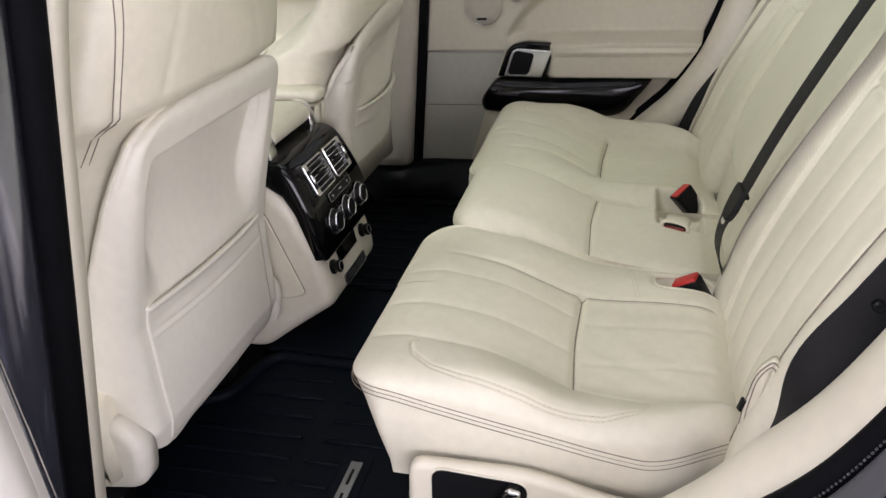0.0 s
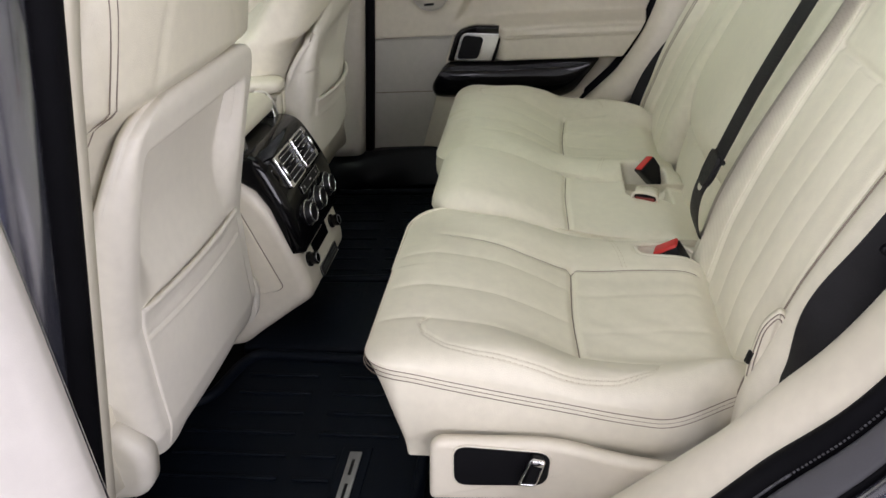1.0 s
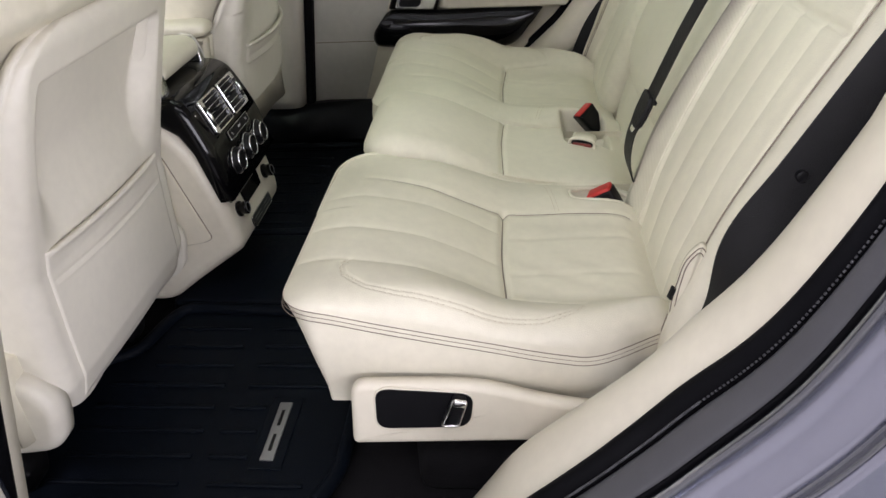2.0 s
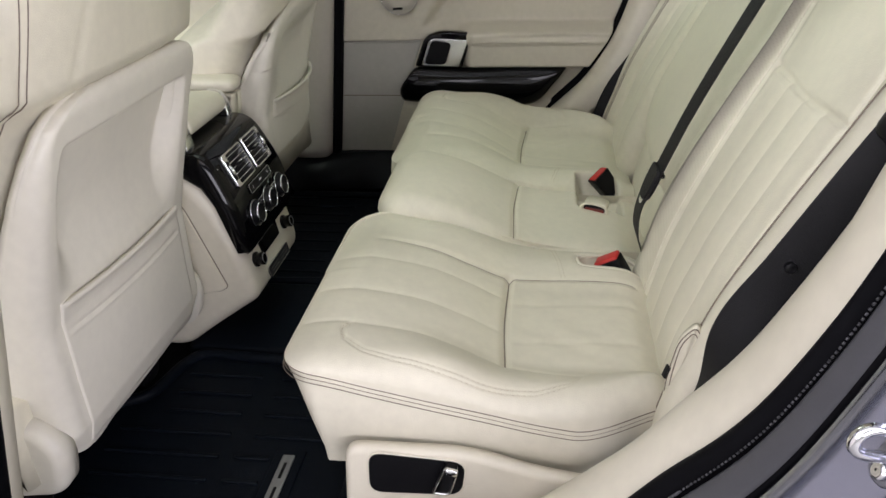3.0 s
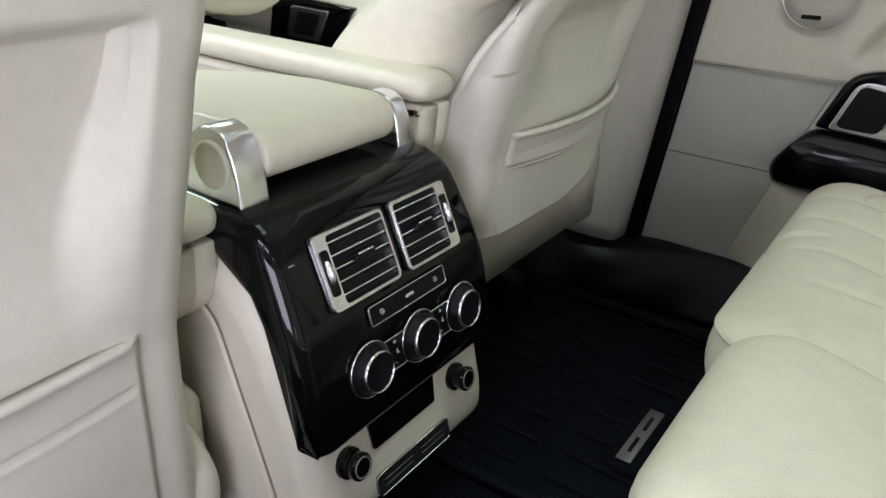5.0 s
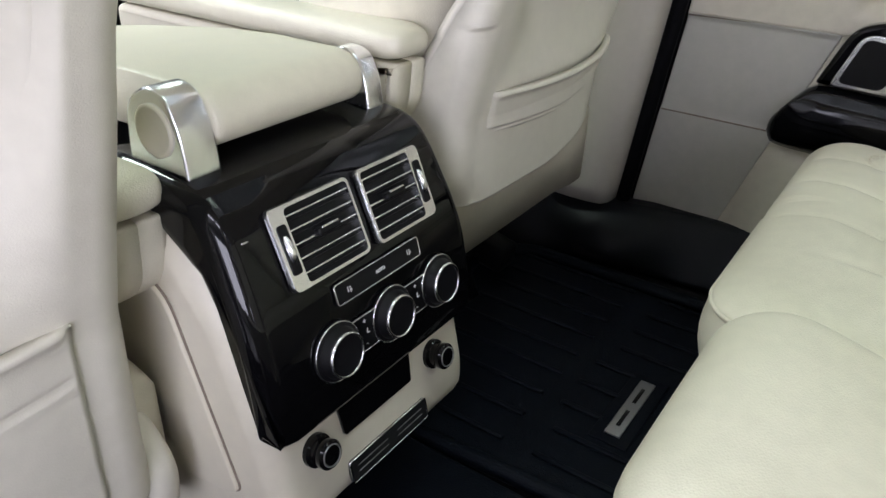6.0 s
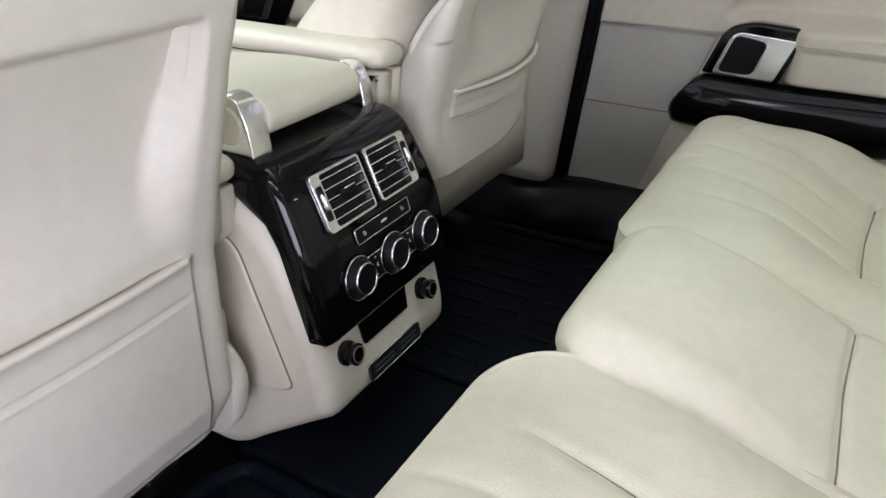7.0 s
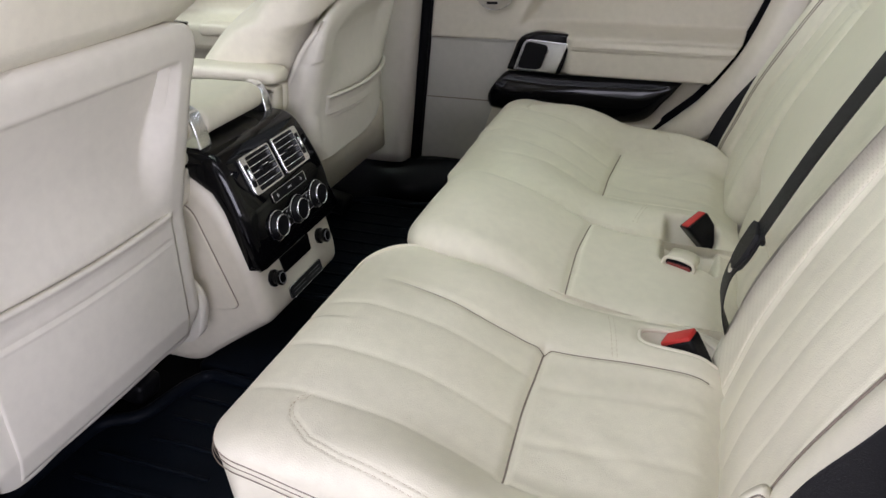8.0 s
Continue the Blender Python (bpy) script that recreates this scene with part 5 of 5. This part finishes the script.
for z_, x0, x1 in ((0.4205, XF(0.42) + 0.006, -0.222), (0.269, XF(0.27) + 0.006, -0.292)):
    line = [(x, float(door_face(np.array(x), np.array(z_))) - 0.0003, z_ + 0.027 * (x - x0) * (z_ > 0.4)) for x in np.linspace(x0, x1, 30)]
    part("lining_joint", tube(line, 0.0013, 6), THREAD, rdoor, "thin dark joint between the lining panels")
part("door_top", rbox((0.86, 0.06, 0.02), 0.008, pose(-0.02, 0.772, 0.658)), LEATHER, rdoor)



def door_plate(pts, depth, bevel, r, y=0.742, tilt=0):
    m = axes((0, y, 0), (1, 0, 0), (0, 0, 1))
    return plate(rounded([(x, z) for x, z in pts], r, 6), depth, bevel, m, 4)


low = spline([(-0.262, 0.328), (-0.285, 0.300), (-0.284, 0.272), (-0.255, 0.260), (-0.10, 0.257), (0.07, 0.254), (0.135, 0.310), (0.165, 0.350)], 70)
top = spline([(-0.262, 0.330), (-0.255, 0.342), (-0.240, 0.354), (-0.215, 0.357), (-0.10, 0.353), (0.05, 0.357), (0.14, 0.360), (0.166, 0.353)], 70)
g = np.zeros((70, 15, 3))
for i_ in range(70):
    for j_, w in enumerate(np.linspace(0, 1, 15)):
        x, z = low[i_] * (1 - w) + top[i_] * w
        g[i_, j_] = (x, 0.742 - 0.031 * (math.sin(math.pi * (0.03 + 0.94 * w)) ** 0.55) * min(1, (abs(top[i_, 1] - low[i_, 1]) / 0.05) ** 0.5 + 0.15), z)
bk = g.copy()
bk[:, :, 1] = 0.745
part("veneer_panel", slab(g, bk), EBONY, rdoor, "glossy dark veneer strip below the armrest")
part("veneer_cap", door_plate([(-0.240, 0.361), (-0.112, 0.357), (-0.084, 0.440), (-0.092, 0.449), (-0.168, 0.454), (-0.210, 0.440)], 0.024, 0.006, [0.006, 0.004, 0.006, 0.006, 0.02, 0.02], 0.748), EBONY, rdoor, "dark veneer surround of the door handle")
hp = part("handle_plate", door_plate([(-0.222, 0.362), (-0.120, 0.359), (-0.094, 0.430), (-0.196, 0.437)], 0.027, 0.002, [0.008, 0.004, 0.004, 0.02], 0.748), SILVER, rdoor, "satin silver door handle plate")
part("handle_recess", door_plate([(-0.213, 0.368), (-0.156, 0.366), (-0.138, 0.423), (-0.191, 0.431)], 0.0285, 0.0008, 0.012, 0.748), BLACK, hp, "dark hollow of the door pull")
part("handle_lever", door_plate([(-0.154, 0.374), (-0.149, 0.374), (-0.134, 0.415), (-0.140, 0.417)], 0.0305, 0.0015, 0.002, 0.748), CHROME, hp, "chrome door release lever")
for x, z, r, nm, lab in ((-0.276, 0.544, 0.0505, "speaker", "round silver-rimmed speaker grille"), (-0.187, 0.579, 0.0275, "tweeter", "small round tweeter grille")):
    m = axes((x, 0.748, z), (1, 0, 0), (0, 0, 1))
    sp_ = part(nm, lathe([(r - 0.002, -0.006), (r - 0.002, 0.006), (r * 0.6, 0.0075), (0.001, 0.008)], m, 48), MESH_GREY, rdoor, lab)
    # dark cord in place of the shadow round the grille
    part("grille_gap_shade", tube([tuple(m @ Vector(((r + 0.0018) * math.cos(q), (r + 0.0018) * math.sin(q), -0.0155 if r < 0.04 else -0.0165))) for q in np.linspace(0, 2 * math.pi, 48, endpoint=False)], 0.0016, 6, True), THREAD, sp_)
    part("grille_ring", lathe([(r + 0.0005, -0.004), (r + 0.0005, 0.0065), (r - 0.0002, 0.0075), (r - 0.0012, 0.0068), (r - 0.0016, 0.003)], m, 48, True), SILVER, sp_, "thin silver ring")
m = axes((-0.281, 0.7415, 0.510), (1, 0, 0.03), (0, 0, 1))
part("speaker_mark", plate(rounded([(-0.013, -0.003), (0.013, -0.003), (0.013, 0.003), (-0.013, 0.003)], 0.001), 0.003, 0.0005, m), BLACK, rdoor, "small dark maker's mark on the speaker")
part("lock_slot", rbox((0.062, 0.016, 0.006), 0.002, pose(-0.360, 0.752, 0.6675)), BLACK, rdoor)
# window
part("window_ledge", rbox((0.86, 0.03, 0.014), 0.004, pose(-0.02, 0.793, 0.668)), SOFT_BLACK, rdoor, "black window waist seal")
p = [(XF(0.68), 0.79, 0.68), (XF(0.85) + 0.0, 0.76, 0.86), (XF(1.06), 0.70, 1.06)]
part("window_frame", tube(spline(p, 12), 0.018, 8), BLACK, rdoor)
part("window_divider", tube(spline([(0.148, 0.792, 0.67), (0.155, 0.765, 0.86), (0.165, 0.70, 1.07)], 12), 0.021, 8), BLACK, rdoor, "black upright bar between the panes")
win = part("pane", slab(np.array([[(-0.43 + 0.82 * u, 0.795 - 0.1 * w * w, 0.67 + 0.40 * w) for u in np.linspace(0, 1, 6)] for w in np.linspace(0, 1, 8)]),
                        np.array([[(-0.43 + 0.82 * u, 0.799 - 0.1 * w * w, 0.67 + 0.40 * w) for u in np.linspace(0, 1, 6)] for w in np.linspace(0, 1, 8)])), GLASS, rdoor, "clear side window glass")
win.visible_shadow = False
part("outer_skin", rbox((0.9, 0.03, 0.75), 0.012, pose(-0.02, 0.90, 0.29)), PAINT, rdoor, "dark grey painted outer skin")

# far front door
fdoor = thing("front_door", "closed front door with cream lining and dark handle surround", "car door", "doors")
zs2, xs2 = np.linspace(0.05, 0.69, 60), np.linspace(-1.60, -0.66, 60)
X, Z = np.meshgrid(xs2, zs2)
Y = 0.775 - 0.05 * sstep(0.34, 0.36, Z) * sstep(0.45, 0.42, Z) + 0.02 * sstep(0.58, 0.54, Z) * sstep(0.43, 0.46, Z)
g = np.stack([X, Y, Z], -1)
bk = g.copy()
bk[:, :, 1] = 0.81
part("lining", slab(g, bk), LEATHER, fdoor)
part("veneer_cap", door_plate([(-1.38, 0.34), (-1.18, 0.34), (-1.13, 0.43), (-1.36, 0.44)], 0.02, 0.006, 0.01, 0.735), EBONY, fdoor)
part("handle_plate", door_plate([(-1.32, 0.352), (-1.22, 0.352), (-1.19, 0.418), (-1.30, 0.42)], 0.024, 0.002, 0.008, 0.735), SILVER, fdoor)
part("handle_recess", door_plate([(-1.295, 0.36), (-1.235, 0.36), (-1.215, 0.41), (-1.28, 0.41)], 0.026, 0.001, 0.008, 0.735), BLACK, fdoor)
part("pull", rbox((0.18, 0.05, 0.035), 0.012, pose(-1.0, 0.735, 0.415)), PLASTIC, fdoor)
m = axes((-1.25, 0.755, 0.55), (1, 0, 0), (0, 0, 1))
sp_ = part("speaker", lathe([(0.055, -0.004), (0.055, 0.004), (0.03, 0.006), (0.001, 0.0065)], m, 40), MESH_GREY, fdoor)
part("grille_ring", lathe([(0.058, -0.004), (0.058, 0.006), (0.056, 0.008), (0.054, 0.006), (0.054, 0.003)], m, 40, True), SILVER, sp_)
part("window_ledge", rbox((0.95, 0.03, 0.012), 0.004, pose(-1.13, 0.79, 0.696)), SOFT_BLACK, fdoor)
part("outer_skin", rbox((1.0, 0.03, 0.75), 0.012, pose(-1.08, 0.90, 0.29)), PAINT, fdoor)

# open near rear door
odoor = thing("open_rear_door", "rear door swung wide open, pale cream lining and dark grey edge", "car door", "doors")
OD = pose(-0.285, -0.925, 0, 0, 0, -8)
zs3, vs3 = np.linspace(-0.02, 0.70, 50), np.linspace(0, 1, 50)
V, Z = np.meshgrid(vs3 * 0.98, zs3)
D = 0.03 - 0.05 * np.exp(-((V) / 0.02) ** 2) + 0.035 * sstep(0.30, 0.42, V) * sstep(0.30, 0.33, Z) * sstep(0.46, 0.43, Z) - 0.006 * np.exp(-((np.hypot(V - 0.32, Z - 0.36) - 0.27) / 0.003) ** 2)
front = np.array([[tuple(OD @ Vector((D[i, j], -V[i, j], Z[i, j]))) for j in range(50)] for i in range(50)])
rear = np.array([[tuple(OD @ Vector((-0.01, -V[i, j], Z[i, j]))) for j in range(50)] for i in range(50)])
part("lining", slab(front, rear), PALE_LINING, odoor, "smooth pale cream door lining")
part("door_edge", rbox((0.10, 1.0, 0.80), 0.02, OD @ pose(-0.062, -0.485, 0.32)), PAINT, odoor, "dark grey painted door edge")


# ---- belts and buckles ----
def belt(path, across, width, label, n=60):
    t = thing("seat_belt", label, "seat belt", "rear seat belts")
    both = spline(np.hstack([np.array(path), 0.2 * np.array(across)]), n)
    pts, a = both[:, :3], both[:, 3:]
    part("webbing", ribbon(pts, a, width, 0.0016), WEBBING, t)
    return t, pts


mb, pts = belt([(0.292, -0.138, 0.235), (0.276, -0.146, 0.275), (0.263, -0.154, 0.32), (0.266, -0.160, 0.37), (0.284, -0.166, 0.415), (0.328, -0.168, 0.53), (0.386, -0.172, 0.66), (0.433, -0.176, 0.76), (0.468, -0.179, 0.84)],
               [(0.05, 1, 0.0), (0.0, 1, 0.0), (-0.05, 1, 0.0), (0.0, 1, 0), (0.0, 1, 0), (0.0, 1, 0), (0, 1, 0), (0, 1, 0), (0, 1, 0)], 0.053, "black webbing belt of the middle seat with its tongue")
tm_ = pose(0.276, -0.163, 0.406)
tongue_m = axes(tm_.translation, (0, 1, 0), (0.342, 0, 0.94))
shape = rounded([(-0.016, -0.028), (0.016, -0.028), (0.024, -0.010), (0.024, 0.018), (0.020, 0.026), (-0.020, 0.026), (-0.024, 0.018), (-0.024, -0.010)], 0.006, 4)
tg = part("tongue", plate(shape, 0.011, 0.004, tongue_m @ pose(0, 0, -0.002)), WEBBING, mb, "black plastic belt tongue")
part("tongue_slot", plate(rounded([(-0.018, -0.012), (0.018, -0.012), (0.018, 0.011), (-0.018, 0.011)], 0.004, 4), 0.0015, 0.0005, tongue_m @ pose(0, 0, 0.0085)), BLACK, tg)
part("tongue_bar", rbox((0.044, 0.007, 0.007), 0.003, tongue_m @ pose(0, 0.019, 0.010)), WEBBING, tg)
part("latch_plate", plate(rounded([(-0.008, -0.038), (0.008, -0.038), (0.010, -0.026), (-0.010, -0.026)], 0.004, 4), 0.003, 0.001, tongue_m), SILVER, tg, "bright steel latch plate")
lb, pts = belt([(0.262, -0.575, 0.22), (0.290, -0.604, 0.33), (0.309, -0.612, 0.43), (0.346, -0.615, 0.507), (0.408, -0.621, 0.63), (0.462, -0.628, 0.73), (0.512, -0.636, 0.83)],
               [(0, 1, 0), (-0.2, 1, 0.1), (-0.75, 0.5, 0.3), (-0.85, 0.15, 0.45), (-0.80, 0.3, 0.4), (-0.65, 0.6, 0.35), (-0.5, 0.8, 0.3)], 0.048, "broad black webbing belt hanging beside the bench")
part("belt_button", lathe([(0.0058, -0.003), (0.0058, 0.0018), (0.0045, 0.003), (0.001, 0.0033)], axes((0.345, -0.618, 0.508), (0.7, 0, 0.7), (-0.7, 0, 0.7)), 20), BLACK, lb, "black stop button")
part("belt_guide", rbox((0.045, 0.03, 0.065), 0.010, pose(0.420, -0.624, 0.662, 0, 24, 0)), BLACK, lb, "black plastic belt guide")
rb, pts = belt([(0.240, 0.578, 0.225), (0.258, 0.584, 0.28), (0.285, 0.588, 0.34), (0.325, 0.590, 0.40), (0.375, 0.592, 0.46), (0.45, 0.60, 0.62), (0.52, 0.61, 0.83)],
               [(-0.7, 0.5, 0.2), (-0.7, 0.45, 0.3), (-0.75, 0.3, 0.4), (-0.8, 0.2, 0.4), (-0.8, 0.2, 0.4), (-0.6, 0.5, 0.3), (-0.3, 0.9, 0.2)], 0.047, "black webbing belt beside the far wheel arch")


def buckle(at, rz, ry, label, size=(0.052, 0.028, 0.024), body=BLACK):
    t = thing("belt_buckle", label, "belt buckle", "rear belt buckles")
    m = pose(*at) @ pose(0, 0, 0, 0, 0, rz) @ pose(0, 0, 0, 0, ry, 0)
    l, w, h = size
    part("body", rbox((l, w, h), 0.005, m), body, t)
    part("button", rbox((0.010, w * 0.88, h * 0.90), 0.003, m @ pose(-l / 2 + 0.001, 0, 0.0005)), RED, t, "red release button")
    part("stalk", rbox((0.03, w * 0.6, h * 0.5), 0.004, m @ pose(l / 2 + 0.008, 0, -0.004)), BLACK, t)
    return t


buckle((0.234, -0.180, 0.2465), -16, 58, "black belt buckle with red button in a leather well", (0.060, 0.031, 0.045))
ub = thing("belt_buckle", "upright black belt buckle with red button edge", "belt buckle", "rear belt buckles")
um = axes((0.236, 0.172, 0.254), (0.70, 0.66, 0.06), (-0.38, -0.05, 0.92)) @ pose(0, 0, 0, 0, 0, 20)
part("body", plate(rounded([(-0.004, -0.040), (0.008, -0.038), (0.027, 0.002), (0.023, 0.030), (-0.023, 0.030)], [0.003, 0.003, 0.004, 0.004, 0.004], 4), 0.020, 0.004, um @ pose(0, 0, -0.010)), BLACK, ub)
part("button", rbox((0.041, 0.006, 0.015), 0.002, um @ pose(0, 0.0290, 0)), RED, ub, "red release button")
part("stalk", rbox((0.012, 0.04, 0.010), 0.003, um @ pose(0.002, -0.05, 0)), BLACK, ub)
cb = thing("belt_buckle", "cream belt buckle with red slot, lying on the middle cushion", "belt buckle", "rear belt buckles")
cm_ = pose(0.211, 0.032, 0.270) @ pose(0, 0, 0, -2, 4, -14)
ring = rounded([(-0.024, -0.007), (0.024, -0.008), (0.022, 0.007), (0.0, 0.011), (-0.022, 0.008)], [0.007, 0.007, 0.008, 0.02, 0.008], 6)
fm = cm_ @ axes((0, -0.012, 0), (1, 0, 0), (0, 0, 1))
part("body", plate(ring * 0.98, 0.034, 0.004, fm @ Matrix.Translation((0, 0, -0.037))), PLASTIC, cb)
part("rim", tube([tuple(fm @ Vector((x, y, 0))) for x, y in ring], 0.0028, 8, True), PLASTIC, cb, "raised cream rim round the slot")
part("slot", plate(ring * 0.86, 0.004, 0.0015, fm @ Matrix.Translation((0, 0, -0.006))), BLACK, cb, "dark slot of the buckle")
part("button", plate(rounded([(-0.019, -0.0055), (0.019, -0.0065), (0.017, 0.001), (-0.017, 0.001)], 0.002), 0.003, 0.001, fm @ Matrix.Translation((0, 0, -0.002))), DULL_RED, cb, "dull red release button")
# pull tab beside the bench
tab = thing("pull_tab", "cream leather flap with dark stitching at the foot of the backrest", "tab")
tm = axes((0.280, -0.536, 0.270), (0.93, -0.25, 0.0), (0.16, 0, 1))
o = rounded([(-0.020, 0.0), (0.032, -0.005), (0.028, 0.085), (0.008, 0.122), (-0.010, 0.098), (-0.019, 0.045)], [0.004, 0.004, 0.02, 0.01, 0.02, 0.02], 5)
part("flap", plate(o, 0.012, 0.005, tm), LEATHER, tab)
for k in (0.93, 0.72):
    c = o.mean(0)
    part("stitching", tube([tuple(tm @ Vector((c[0] + (x - c[0]) * k, c[1] + (y - c[1]) * (k * 0.5 + 0.5), 0.0122))) for x, y in o[6:]], 0.0007, 6), THREAD, tab)
part("tag", rbox((0.003, 0.008, 0.016), 0.0008, pose(0.2600, -0.539, 0.322, 0, 18, 20)), BLACK, tab, "small black fabric tag")


# ---- floor mats ----
def floor_mat(s, x_badge, y_badge, label):
    t = thing("floor_mat", label, "floor mat", "rear floor mats")
    o = rounded([(-0.20, 0.16), (-0.545, 0.14), (-0.565, 0.18), (-0.585, 0.275), (-0.64, 0.30), (-0.66, 0.58), (-0.60, 0.635), (-0.22, 0.635), (-0.17, 0.55), (-0.17, 0.25)],
                [0.03, 0.03, 0.03, 0.04, 0.04, 0.03, 0.04, 0.04, 0.05, 0.05], 6) * [1, s]
    part("tray", plate(o, 0.009, 0.002, pose(0, 0, 0.0)), MAT_RUBBER, t)
    part("raised_rim", tube([(x, y, 0.014) for x, y in o], 0.011, 10, True), MAT_RUBBER, t)
    k = 0
    for y in np.arange(0.20, 0.62, 0.052):
        for x0, x1 in ((-0.36, -0.22), (-0.60 if y > 0.31 else -0.54, -0.40)):
            if abs(y - abs(y_badge) - 0.0) < 0.085 and x0 > -0.4:
                x0, x1 = -0.375, -0.315
            part("rib", rbox((x1 - x0, 0.008, 0.005), 0.0022, pose((x0 + x1) / 2, s * y, 0.0105), 2), MAT_RUBBER, t)
    part("badge_seat", rbox((0.05, 0.15, 0.004), 0.0015, pose(x_badge, y_badge, 0.010)), MAT_RUBBER, t)
    bd = part("badge", rbox((0.0205, 0.122, 0.003), 0.001, pose(x_badge, y_badge, 0.0135)), PEWTER, t, "dull metal badge with embossed bars")
    for e in (-1, 1):
        part("embossed_bar", rbox((0.005, 0.034, 0.0009), 0.0003, pose(x_badge, y_badge + e * 0.026, 0.0152), 1), BLACK, bd)
    return t


floor_mat(-1, -0.2835, -0.460, "black ribbed rubber floor mat with metal badge behind front seat")
floor_mat(1, -0.2955, 0.342, "black ribbed rubber floor mat with metal badge, beside the sill")
structure("tunnel_cover", rbox((0.40, 0.26, 0.03), 0.012, pose(-0.38, 0, 0.008)), MAT_RUBBER, "black rubber cover on the floor tunnel", "mat")
KICK = material("satin_black_trim", (0.007, 0.008, 0.0105), 0.5, grain=0.2, grain_scale=900, mottle=0.1, spec=0.18)
kick = spline([(-0.70, 0.60), (-0.60, 0.655), (-0.50, 0.67), (-0.40, 0.69), (-0.25, 0.70)], 20)
for s, nm in ((-1, "left"), (1, "right")):
    g = np.array([[(x, s * (y + 0.05 * w - 0.055 * math.sin(math.pi * w) * math.exp(-((x + 0.47) / 0.07) ** 2)), 0.005 + 0.10 * w) for w in np.linspace(0, 1, 14)] for x, y in kick])
    b = g.copy()
    b[:, :, 1] += s * 0.03
    structure("kick_trim_" + nm, slab(g, b), KICK, "black moulded kick trim beside the footwell", "trim")

# ---- dashboard in the distance ----
dash = thing("dashboard", "dark dashboard with cream lower pad, ahead of the front seats", "dashboard")
part("top_pad", rbox((0.30, 1.50, 0.16), 0.05, pose(-1.50, 0, 0.62)), BLACK, dash)
part("lower_pad", rbox((0.16, 1.46, 0.14), 0.04, pose(-1.44, 0, 0.47)), LEATHER, dash)
for z in (0.60, 0.62, 0.64, 0.66):
    part("vent_slat", rbox((0.01, 0.20, 0.006), 0.002, pose(-1.345, -0.05, z)), SILVER, dash)

wheel = thing("steering_wheel", "pale leather steering wheel ahead of the far front seat", "steering wheel")
wm = pose(-1.17, 0.40, 0.63) @ pose(0, 0, 0, 0, 62, 0)
part("rim", tube([tuple(wm @ Vector((0.182 * math.cos(q), 0.182 * math.sin(q), 0))) for q in np.linspace(0, 2 * math.pi, 60, endpoint=False)], 0.016, 12, True), SHELL, wheel)
part("hub", lathe([(0.075, -0.03), (0.075, 0.005), (0.06, 0.018), (0.001, 0.022)], wm, 32), BLACK, wheel)
for q in (0.0, 2.3, -2.3):
    part("spoke", rbox((0.13, 0.035, 0.014), 0.005, wm @ pose(0, 0, 0, 0, 0, math.degrees(q)) @ pose(0.115, 0, -0.004)), SILVER, wheel)
part("column", lathe([(0.04, -0.30), (0.045, -0.02), (0.03, 0.0)], wm, 24), BLACK, wheel)

# ---- door striker on the open doorway's jamb ----
stk = thing("door_striker", "chromed steel door striker loop on the painted jamb", "striker")
sr, sn = Vector((0.33, 0.10, 0.94)), Vector((-0.85, -0.20, 0.45))
sm = axes((0.337, -0.881, 0.527), sr, sn.cross(sr))
part("boss", plate(rounded([(-0.024, -0.010), (0.024, -0.010), (0.024, 0.010), (-0.024, 0.010)], 0.009, 6), 0.022, 0.001, sm @ pose(0, 0, -0.022)), PAINT, stk, "painted boss under the striker")
part("base", plate(rounded([(-0.029, -0.011), (0.029, -0.011), (0.029, 0.011), (-0.029, 0.011)], 0.010, 6), 0.003, 0.001, sm), PAINT, stk)
part("loop", tube([tuple(sm @ Vector(p)) for p in spline([(-0.009, 0, 0.0), (-0.010, 0, 0.024), (-0.005, 0, 0.034), (0.005, 0, 0.034), (0.010, 0, 0.024), (0.009, 0, 0.0)], 24)], 0.0042, 10), CHROME, stk)
for e in (-1, 1):
    part("screw", lathe([(0.006, 0.003), (0.006, 0.006), (0.004, 0.007), (0.001, 0.006)], sm @ pose(e * 0.020, 0, 0), 16), CHROME, stk)
